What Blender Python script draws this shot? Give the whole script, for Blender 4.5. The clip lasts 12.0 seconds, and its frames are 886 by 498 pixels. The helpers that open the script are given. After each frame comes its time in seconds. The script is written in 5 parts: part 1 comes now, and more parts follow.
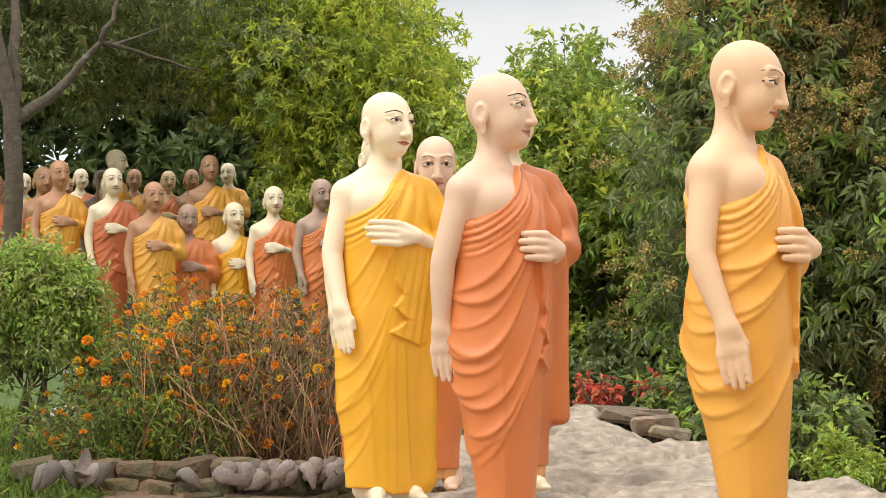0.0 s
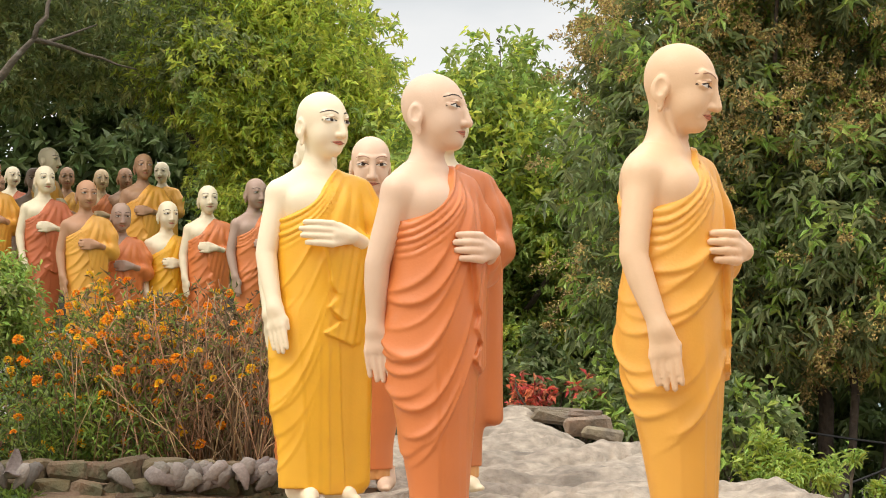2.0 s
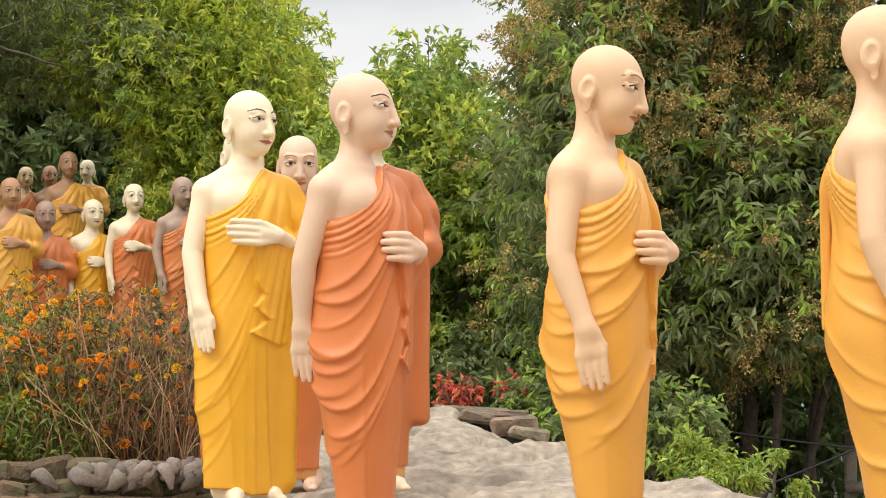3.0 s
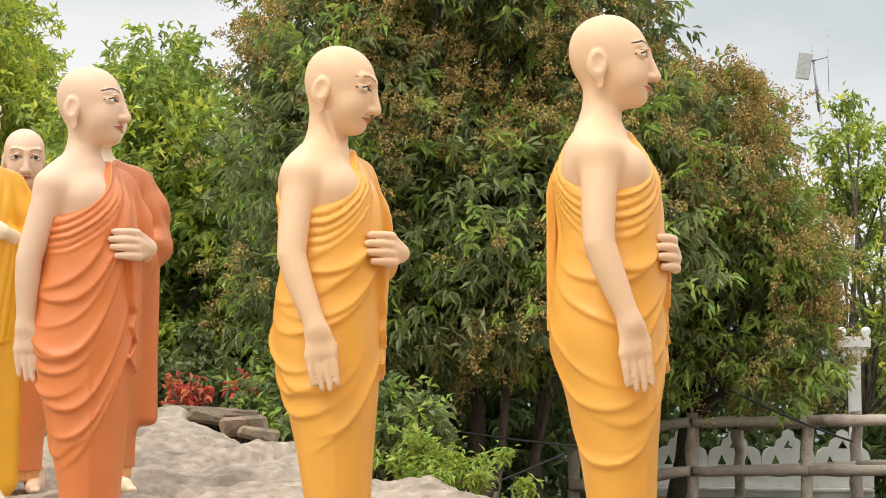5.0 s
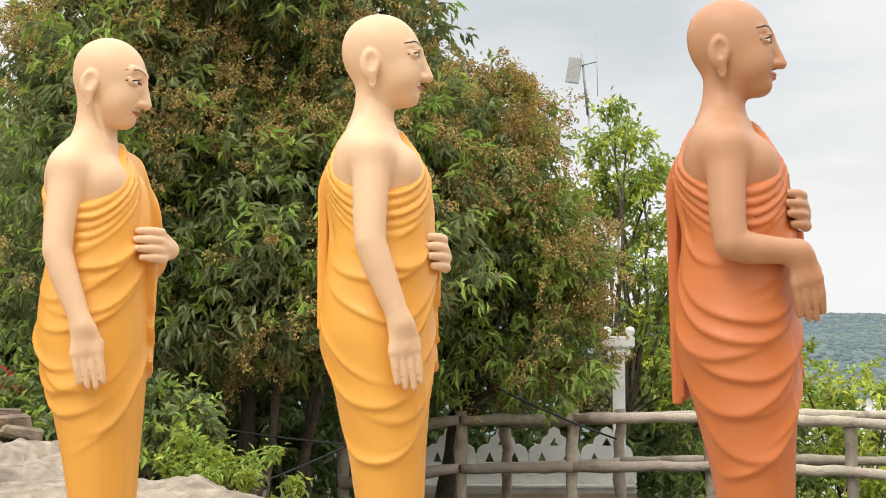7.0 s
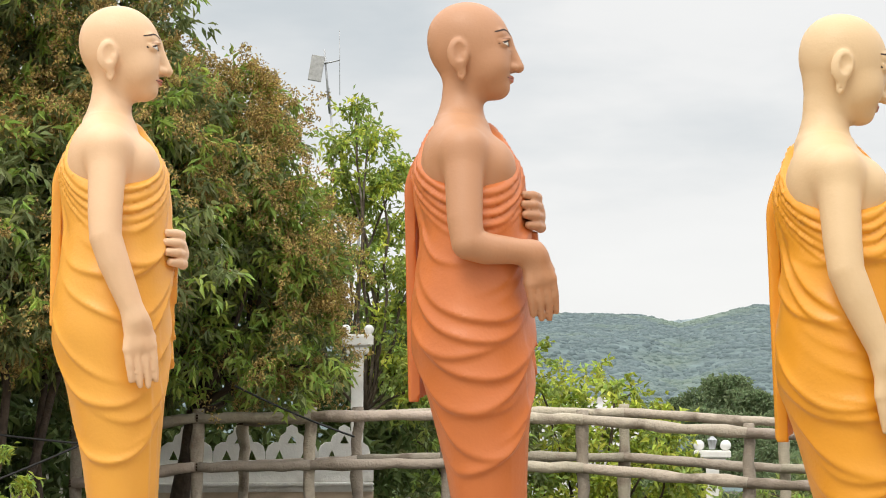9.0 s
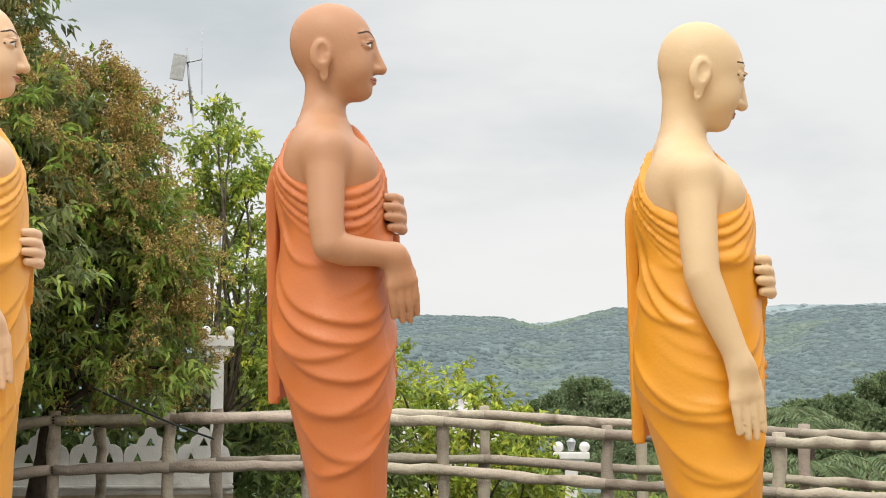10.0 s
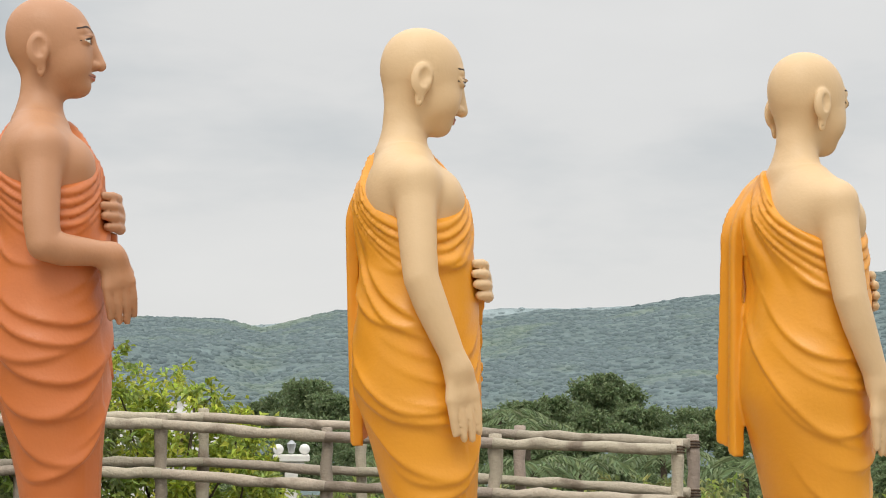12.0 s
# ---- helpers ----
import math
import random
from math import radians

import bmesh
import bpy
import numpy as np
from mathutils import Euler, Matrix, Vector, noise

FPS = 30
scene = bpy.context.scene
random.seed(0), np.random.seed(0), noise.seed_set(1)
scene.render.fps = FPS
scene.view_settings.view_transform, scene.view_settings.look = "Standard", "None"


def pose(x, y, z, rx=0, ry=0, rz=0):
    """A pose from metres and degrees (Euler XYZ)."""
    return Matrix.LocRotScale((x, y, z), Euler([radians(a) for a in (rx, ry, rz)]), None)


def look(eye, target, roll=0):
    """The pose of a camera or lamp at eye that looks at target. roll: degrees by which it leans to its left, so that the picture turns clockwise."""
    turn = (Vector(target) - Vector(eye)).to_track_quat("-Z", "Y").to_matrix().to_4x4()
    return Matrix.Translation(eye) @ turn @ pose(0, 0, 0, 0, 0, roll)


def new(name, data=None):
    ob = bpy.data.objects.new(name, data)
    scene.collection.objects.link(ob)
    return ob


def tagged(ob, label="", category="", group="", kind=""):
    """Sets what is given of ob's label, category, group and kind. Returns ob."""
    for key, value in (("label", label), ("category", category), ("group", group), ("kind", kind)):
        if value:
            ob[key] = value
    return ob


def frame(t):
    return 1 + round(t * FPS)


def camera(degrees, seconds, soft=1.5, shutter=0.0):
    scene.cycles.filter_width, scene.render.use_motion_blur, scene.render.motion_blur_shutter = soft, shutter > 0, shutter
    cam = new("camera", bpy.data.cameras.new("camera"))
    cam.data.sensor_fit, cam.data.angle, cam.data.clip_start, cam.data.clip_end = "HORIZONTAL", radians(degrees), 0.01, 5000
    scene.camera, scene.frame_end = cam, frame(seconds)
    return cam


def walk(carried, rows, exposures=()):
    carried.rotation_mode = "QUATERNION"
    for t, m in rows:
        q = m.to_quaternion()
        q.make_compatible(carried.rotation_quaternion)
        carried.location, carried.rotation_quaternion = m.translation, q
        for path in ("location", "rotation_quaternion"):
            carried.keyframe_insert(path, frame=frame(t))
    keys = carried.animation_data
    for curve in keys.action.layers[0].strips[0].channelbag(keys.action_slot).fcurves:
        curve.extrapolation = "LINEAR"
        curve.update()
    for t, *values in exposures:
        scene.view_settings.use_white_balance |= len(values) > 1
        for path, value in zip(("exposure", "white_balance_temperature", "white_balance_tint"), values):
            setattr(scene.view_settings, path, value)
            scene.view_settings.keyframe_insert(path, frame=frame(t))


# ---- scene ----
# The camera turns on the spot, held a little in front of the body.
cam = camera(28.54, 12.0, soft=1.0)
TURN = [  # seconds, bearing to the right, pitch, roll (degrees)
    (0.0, 0.00, 5.03, -0.04), (0.5, 0.29, 5.04, -0.02), (1.0, 0.63, 5.04, 0.04), (1.5, 1.29, 5.04, 0.07),
    (2.0, 2.16, 5.05, 0.08), (2.5, 3.27, 5.05, 0.08), (3.0, 4.55, 5.05, 0.11), (3.2, 5.16, 5.05, 0.11),
    (4.8, 12.53, 5.07, 0.11), (5.0, 13.34, 5.06, 0.09), (5.5, 15.26, 5.03, 0.06), (6.0, 16.97, 5.03, 0.05),
    (6.5, 18.93, 4.99, 0.07), (7.0, 20.83, 5.01, 0.06), (8.8, 28.54, 4.93, 0.06), (9.0, 29.37, 4.95, 0.05),
    (9.5, 31.67, 4.99, 0.06), (10.0, 33.91, 5.02, 0.08), (10.5, 36.40, 5.04, 0.04), (11.0, 38.64, 5.06, 0.02),
    (11.5, 41.02, 5.09, 0.03), (12.0, 43.03, 5.10, -0.01)]
EYE = 1.5
ARM = 0.042


def polar(bearing, distance):
    """x, y of a place by its bearing (degrees to the right of the first view) and distance from the standing point."""
    return distance * math.sin(radians(bearing)), distance * math.cos(radians(bearing))


walk(cam, [(t, pose(ARM * (math.sin(radians(b)) - 0.342), ARM * (math.cos(radians(b)) - 0.94), EYE, 90 + p, -r, -b))
           for t, b, p, r in TURN],
     exposures=[(0.0, 0.0), (7.0, 0.0), (9.0, -0.03), (10.5, -0.15), (12.0, -0.31)])

# ---- light: bright overcast, the sun behind thin cloud, over the left shoulder ----
SUN_AZ, SUN_EL = -128.0, 52.0  # bearing of the sun, height
world = bpy.data.worlds.new("overcast")
scene.world = world
world.use_nodes = True
wt = world.node_tree
wt.nodes.clear()


def wnode(kind, **values):
    n = wt.nodes.new(kind)
    for key, value in values.items():
        n.inputs[key.replace("_", " ")].default_value = value
    return n


sky = wt.nodes.new("ShaderNodeTexSky")
sky.sky_type = "NISHITA"
sky.sun_disc = False
sky.sun_elevation = radians(SUN_EL)
sky.sun_rotation = radians(SUN_AZ)
coord = wt.nodes.new("ShaderNodeTexCoord")
stretch = wt.nodes.new("ShaderNodeMapping")
stretch.inputs["Scale"].default_value = (1.0, 1.0, 3.2)
stretch.inputs["Location"].default_value = (3.4, 1.2, 0.35)
clouds = wnode("ShaderNodeTexNoise", Scale=1.5, Detail=7.0, Roughness=0.52)
ramp = wt.nodes.new("ShaderNodeValToRGB")
ramp.color_ramp.elements[0].position, ramp.color_ramp.elements[0].color = 0.33, (0.66, 0.705, 0.73, 1)
ramp.color_ramp.elements[1].position, ramp.color_ramp.elements[1].color = 0.46, (0.93, 0.93, 0.92, 1)
break_in_cloud = ramp.color_ramp.elements.new(0.60)
break_in_cloud.color = (1.0, 0.995, 0.98, 1)
thin = wt.nodes.new("ShaderNodeMix")
thin.data_type = "RGBA"
thin.inputs[0].default_value = 0.94
scaled = wt.nodes.new("ShaderNodeVectorMath")
scaled.operation = "SCALE"
scaled.inputs["Scale"].default_value = 0.09
background = wnode("ShaderNodeBackground", Strength=1.0)
world_out = wt.nodes.new("ShaderNodeOutputWorld")
link = wt.links.new
link(coord.outputs["Generated"], stretch.inputs["Vector"])
link(stretch.outputs[0], clouds.inputs["Vector"])
link(clouds.outputs["Fac"], ramp.inputs[0])
link(sky.outputs[0], scaled.inputs[0])
link(scaled.outputs[0], thin.inputs[6])
link(ramp.outputs[0], thin.inputs[7])
# an overcast sky is brightest overhead
part_z = wt.nodes.new("ShaderNodeSeparateXYZ")
high = wt.nodes.new("ShaderNodeMapRange")
high.inputs["From Min"].default_value, high.inputs["From Max"].default_value = 0.26, 0.95
high.inputs["To Min"].default_value, high.inputs["To Max"].default_value = 1.0, 2.6
lifted = wt.nodes.new("ShaderNodeVectorMath")
lifted.operation = "SCALE"
link(coord.outputs["Generated"], part_z.inputs[0])
link(part_z.outputs["Z"], high.inputs["Value"])
link(high.outputs[0], lifted.inputs["Scale"])
link(thin.outputs[2], lifted.inputs[0])
link(lifted.outputs[0], background.inputs["Color"])
link(background.outputs[0], world_out.inputs[0])

sun_data = bpy.data.lights.new("sun", "SUN")
sun_data.energy, sun_data.angle, sun_data.color = 1.5, radians(25), (1.0, 0.93, 0.82)
sun = new("sun", sun_data)
sx, sy = polar(SUN_AZ, math.cos(radians(SUN_EL)))
sun.matrix_world = look((sx * 50, sy * 50, 50 * math.sin(radians(SUN_EL))), (0, 0, 0))


# ---- materials ----
def material(name, colour, rough=0.6, spread=0.12, scale=6.0, stain=None, stain_scale=1.5, stain_at=0.6, bump=0.1, bump_scale=60.0,
             per="", metal=0.0, leaf=0.0, coat=0.0, hue=0.02):
    """A procedural surface: colour with two scales of variation, stains and fine relief. per: "island" or "object" adds variation piece by
    piece. leaf: share of light that passes through."""
    m = bpy.data.materials.new(name)
    m.use_nodes = True
    nt = m.node_tree
    bsdf = nt.nodes["Principled BSDF"]
    out = nt.nodes["Material Output"]
    tc = nt.nodes.new("ShaderNodeTexCoord")
    fine = nt.nodes.new("ShaderNodeTexNoise")
    fine.inputs["Scale"].default_value = scale
    fine.inputs["Detail"].default_value = 6
    broad = nt.nodes.new("ShaderNodeTexNoise")
    broad.inputs["Scale"].default_value = stain_scale
    broad.inputs["Detail"].default_value = 5
    nt.links.new(tc.outputs["Object"], fine.inputs["Vector"])
    nt.links.new(tc.outputs["Object"], broad.inputs["Vector"])
    span = nt.nodes.new("ShaderNodeMapRange")
    span.inputs["From Min"].default_value, span.inputs["From Max"].default_value = 0.25, 0.75
    span.inputs["To Min"].default_value, span.inputs["To Max"].default_value = 1 - spread, 1 + spread
    nt.links.new(fine.outputs["Fac"], span.inputs["Value"])
    hsv = nt.nodes.new("ShaderNodeHueSaturation")
    hsv.inputs["Color"].default_value = (*colour, 1)
    value = span.outputs[0]
    if per:
        if per == "island":
            rnd = nt.nodes.new("ShaderNodeNewGeometry").outputs["Random Per Island"]
        else:
            rnd = nt.nodes.new("ShaderNodeObjectInfo").outputs["Random"]
        s2 = nt.nodes.new("ShaderNodeMapRange")
        s2.inputs["To Min"].default_value, s2.inputs["To Max"].default_value = 1 - 2.2 * spread, 1 + 2.2 * spread
        nt.links.new(rnd, s2.inputs["Value"])
        mul = nt.nodes.new("ShaderNodeMath")
        mul.operation = "MULTIPLY"
        nt.links.new(value, mul.inputs[0])
        nt.links.new(s2.outputs[0], mul.inputs[1])
        value = mul.outputs[0]
        s3 = nt.nodes.new("ShaderNodeMapRange")
        s3.inputs["To Min"].default_value, s3.inputs["To Max"].default_value = 0.5 - hue, 0.5 + hue
        w = nt.nodes.new("ShaderNodeTexWhiteNoise")
        w.noise_dimensions = "1D"
        nt.links.new(rnd, w.inputs["W"])
        nt.links.new(w.outputs["Value"], s3.inputs["Value"])
        nt.links.new(s3.outputs[0], hsv.inputs["Hue"])
    nt.links.new(value, hsv.inputs["Value"])
    colour_out = hsv.outputs[0]
    if stain:
        edge = nt.nodes.new("ShaderNodeMapRange")
        edge.inputs["From Min"].default_value, edge.inputs["From Max"].default_value = stain_at, stain_at + 0.14
        nt.links.new(broad.outputs["Fac"], edge.inputs["Value"])
        mix = nt.nodes.new("ShaderNodeMix")
        mix.data_type = "RGBA"
        mix.inputs[7].default_value = (*stain, 1)
        nt.links.new(edge.outputs[0], mix.inputs[0])
        nt.links.new(colour_out, mix.inputs[6])
        colour_out = mix.outputs[2]
    nt.links.new(colour_out, bsdf.inputs["Base Color"])
    bsdf.inputs["Roughness"].default_value = rough
    bsdf.inputs["Metallic"].default_value = metal
    bsdf.inputs["Coat Weight"].default_value = coat
    if bump:
        grain = nt.nodes.new("ShaderNodeTexNoise")
        grain.inputs["Scale"].default_value = bump_scale
        grain.inputs["Detail"].default_value = 4
        nt.links.new(tc.outputs["Object"], grain.inputs["Vector"])
        b = nt.nodes.new("ShaderNodeBump")
        b.inputs["Strength"].default_value = bump
        b.inputs["Distance"].default_value = 0.6 / bump_scale
        nt.links.new(grain.outputs["Fac"], b.inputs["Height"])
        nt.links.new(b.outputs[0], bsdf.inputs["Normal"])
    if leaf:
        tr = nt.nodes.new("ShaderNodeBsdfTranslucent")
        nt.links.new(colour_out, tr.inputs["Color"])
        add = nt.nodes.new("ShaderNodeMixShader")
        add.inputs[0].default_value = leaf
        nt.links.new(bsdf.outputs[0], add.inputs[1])
        nt.links.new(tr.outputs[0], add.inputs[2])
        nt.links.new(add.outputs[0], out.inputs["Surface"])
    return m


def mesh_object(name, verts, faces, mats, parent=None, smooth=True, index=None):
    """A mesh object from arrays of places and faces, under a thing or on its own."""
    me = bpy.data.meshes.new(name)
    me.from_pydata(np.asarray(verts).tolist() if len(verts) else [], [], faces if isinstance(faces, list) else faces.tolist())
    for m in mats if isinstance(mats, (list, tuple)) else [mats]:
        me.materials.append(m)
    if index is not None:
        me.polygons.foreach_set("material_index", np.asarray(index, dtype=np.int32))
    me.polygons.foreach_set("use_smooth", np.full(len(me.polygons), smooth))
    me.update()
    ob = new(name, me)
    ob.parent = parent
    return ob


def part(name, bm, mat, parent=None, label="", smooth=False):
    """Links a bmesh as one mesh object under a thing or a part."""
    me = bpy.data.meshes.new(name)
    bm.to_mesh(me)
    bm.free()
    me.materials.append(mat)
    if smooth:
        me.polygons.foreach_set("use_smooth", np.full(len(me.polygons), True))
    ob = new(name, me)
    ob.parent = parent
    if label:
        ob["label"] = label
    return ob
# ---- statues: each one mesh, modelled as blended solids and skinned on a lattice ----
def length3(x, y, z):
    return np.sqrt(x * x + y * y + z * z)


def blend(a, b, k):
    h = np.clip(0.5 + 0.5 * (b - a) / k, 0, 1)
    return b * (1 - h) + a * h - k * h * (1 - h)


def carve(a, b, k):
    return -blend(-a, b, k)


def ball(p, c, r):
    """Ellipsoid with radii r."""
    x, y, z = (p[0] - c[0]), (p[1] - c[1]), (p[2] - c[2])
    k0 = length3(x / r[0], y / r[1], z / r[2])
    k1 = length3(x / r[0] ** 2, y / r[1] ** 2, z / r[2] ** 2) + 1e-6
    return k0 * (k0 - 1) / k1


def limb(p, a, b, ra, rb):
    """Round cone from a to b."""
    a, b = np.array(a, np.float32), np.array(b, np.float32)
    d = b - a
    x, y, z = p[0] - a[0], p[1] - a[1], p[2] - a[2]
    h = np.clip((x * d[0] + y * d[1] + z * d[2]) / float(d @ d), 0, 1)
    return length3(x - d[0] * h, y - d[1] * h, z - d[2] * h) - (ra + (rb - ra) * h)


def slab(p, c, half, r, turn=0.0):
    """Rounded box, turned about the vertical."""
    cs, sn = math.cos(turn), math.sin(turn)
    x0, y0 = p[0] - c[0], p[1] - c[1]
    x, y, z = np.abs(x0 * cs + y0 * sn) - half[0] + r, np.abs(-x0 * sn + y0 * cs) - half[1] + r, np.abs(p[2] - c[2]) - half[2] + r
    return length3(np.maximum(x, 0), np.maximum(y, 0), np.maximum(z, 0)) + np.minimum(np.maximum(x, np.maximum(y, z)), 0) - r


def skin_net(field, low, high, step):
    """Verts and quads of the zero surface of field inside a box."""
    axes = [np.arange(l, h + step, step, dtype=np.float32) for l, h in zip(low, high)]
    p = np.meshgrid(*axes, indexing="ij")
    v = field(p).astype(np.float32)
    n = v.shape
    sl = lambda o: tuple(slice(o[i], n[i] - 1 + o[i]) for i in range(3))
    total, count = np.zeros((*[m - 1 for m in n], 3), np.float32), np.zeros([m - 1 for m in n], np.float32)
    corners = [(0, 0, 0), (1, 0, 0), (0, 1, 0), (1, 1, 0), (0, 0, 1), (1, 0, 1), (0, 1, 1), (1, 1, 1)]
    for a in corners:
        for ax in range(3):
            if a[ax]:
                continue
            b = list(a)
            b[ax] = 1
            va, vb = v[sl(a)], v[sl(b)]
            hit = (va < 0) != (vb < 0)
            t = np.where(hit, va / np.where(hit, va - vb, 1), 0)
            for i in range(3):
                total[..., i] += np.where(hit, a[i] + (t if i == ax else 0), 0)
            count += hit
    live = count > 0
    ids = np.full(live.shape, -1, np.int64)
    ids[live] = np.arange(live.sum())
    where = np.argwhere(live)
    verts = (where + total[live] / count[live][:, None]) * step + np.array([a[0] for a in axes])
    quads = []
    inside = v < 0
    for ax in range(3):
        u, w = (ax + 1) % 3, (ax + 2) % 3
        lo, hi = [slice(1, m - 1) for m in n], [slice(1, m - 1) for m in n]
        lo[ax], hi[ax] = slice(0, n[ax] - 1), slice(1, n[ax])
        flip = inside[tuple(lo)]
        change = flip != inside[tuple(hi)]
        e = np.argwhere(change)
        f = flip[change]
        off = [1, 1, 1]
        off[ax] = 0
        e = e + off
        du, dw = np.eye(3, dtype=int)[u], np.eye(3, dtype=int)[w]
        q = np.stack([ids[tuple((e - du - dw).T)], ids[tuple((e - dw).T)], ids[tuple(e.T)], ids[tuple((e - du).T)]], 1)
        q[~f] = q[~f][:, ::-1]
        quads.append(q)
    quads = np.concatenate(quads)
    return verts, quads[(quads >= 0).all(1)]


BODY = np.array([  # height, half width, half depth, shift back
    (0.00, 0.106, 0.080, -0.030), (0.25, 0.112, 0.082, -0.028), (0.45, 0.152, 0.100, -0.016), (0.65, 0.182, 0.130, 0.000),
    (0.82, 0.194, 0.160, 0.020), (0.95, 0.188, 0.157, 0.018), (1.05, 0.182, 0.148, 0.008), (1.15, 0.182, 0.140, 0.002),
    (1.25, 0.190, 0.147, 0.010), (1.33, 0.188, 0.145, 0.020), (1.39, 0.168, 0.122, 0.026), (1.44, 0.128, 0.094, 0.030),
    (1.49, 0.090, 0.074, 0.032)], dtype=np.float32)
# the same outline without corners
levels = np.linspace(0, 1.49, 300)
kernel = np.exp(-np.linspace(-2, 2, 31) ** 2)
BODY = np.stack([levels] + [np.convolve(np.pad(np.interp(levels, BODY[:, 0], BODY[:, k]), 15, mode="edge"), kernel / kernel.sum(), mode="valid")
                            for k in (1, 2, 3)], 1).astype(np.float32)


def trunk_field(p, grow=0.0, wide=0.0):
    z = p[2]
    a = np.interp(z, BODY[:, 0], BODY[:, 1]).astype(np.float32) + grow + wide
    b = np.interp(z, BODY[:, 0], BODY[:, 2]).astype(np.float32) + grow
    x, y = p[0], p[1] - np.interp(z, BODY[:, 0], BODY[:, 3]).astype(np.float32)
    k0 = np.sqrt((x / a) ** 2 + (y / b) ** 2)
    k1 = np.sqrt((x / a ** 2) ** 2 + (y / b ** 2) ** 2) + 1e-5
    return k0 * (k0 - 1) / k1


def head_turned(p, nod, yaw):
    """Places in the head's own frame; it nods and turns about the neck."""
    cx, cy, cz = 0.0, 0.01, 1.58
    x, y, z = p[0] - cx, p[1] - cy, p[2] - cz
    c, s = math.cos(-yaw), math.sin(-yaw)
    x, y = x * c - y * s, x * s + y * c
    c, s = math.cos(-nod), math.sin(-nod)
    y, z = y * c - z * s, y * s + z * c
    return x + cx, y + cy, z + cz


def head_field(q, ears=True, jaw=1.0, old=False):
    x = np.abs(q[0])
    m = (x, q[1], q[2])
    d = ball(m, (0, 0.012, 1.744), (0.101, 0.120, 0.106))
    d = blend(d, ball(m, (0, -0.024, 1.672), (0.087 * jaw, 0.097, 0.119)), 0.045)
    d = blend(d, ball(m, (0, 0.042, 1.695), (0.074, 0.074, 0.074)), 0.04)          # nape
    d = blend(d, ball(m, (0.040, -0.056, 1.645), (0.044, 0.048, 0.052)), 0.03)      # cheeks
    d = blend(d, ball(m, (0, -0.076, 1.582), (0.038, 0.036, 0.029)), 0.035)        # chin
    d = blend(d, limb(m, (0.0, -0.103, 1.736), (0.064, -0.084, 1.738), 0.014, 0.011), 0.018)   # brow
    d = carve(d, ball(m, (0.049, -0.124, 1.711), (0.033, 0.024, 0.0170)), 0.010)
    d = blend(d, ball(m, (0.048, -0.088, 1.709), (0.030, 0.0235, 0.0175)), 0.004)   # eye
    d = blend(d, limb(m, (0.018, -0.109, 1.7185), (0.047, -0.1135, 1.7265), 0.0035, 0.0050), 0.004)
    d = blend(d, limb(m, (0.047, -0.1135, 1.7265), (0.078, -0.083, 1.716), 0.0050, 0.0035), 0.004)
    d = blend(d, limb(m, (0, -0.113, 1.730), (0, -0.141, 1.648), 0.0095, 0.0175), 0.016)   # nose
    d = blend(d, ball(m, (0.0170, -0.122, 1.645), (0.0115, 0.018, 0.0115)), 0.008)
    d = blend(d, limb(m, (0, -0.1200, 1.6165), (0.038, -0.100, 1.6130), 0.0065, 0.003), 0.006)   # lips
    d = blend(d, limb(m, (0, -0.1170, 1.6060), (0.031, -0.102, 1.6085), 0.0078, 0.003), 0.006)
    if old:
        d = blend(d, limb(m, (0.012, -0.108, 1.744), (0.066, -0.090, 1.752), 0.013, 0.010), 0.012)          # heavy brow
        d = blend(d, limb(m, (0.022, -0.112, 1.652), (0.046, -0.096, 1.602), 0.006, 0.005), 0.008)          # folds beside the mouth
        d = carve(d, limb(m, (0.030, -0.121, 1.655), (0.052, -0.102, 1.604), 0.0035, 0.003), 0.006)
    if ears:
        e = ball(m, (0.099, 0.040, 1.674), (0.014, 0.033, 0.048))
        e = np.maximum(e, -ball(m, (0.115, 0.034, 1.680), (0.013, 0.022, 0.033)))
        e = blend(e, limb(m, (0.103, 0.050, 1.655), (0.103, 0.052, 1.700), 0.004, 0.004), 0.004)
        e = blend(e, ball(m, (0.097, 0.020, 1.668), (0.011, 0.009, 0.013)), 0.006)
        e = blend(e, ball(m, (0.093, 0.031, 1.622), (0.009, 0.014, 0.028)), 0.01)
        e = np.maximum(e, -limb(m, (0.098, 0.031, 1.612), (0.13, 0.031, 1.612), 0.0026, 0.0026))
        d = blend(d, e, 0.008)
    return d


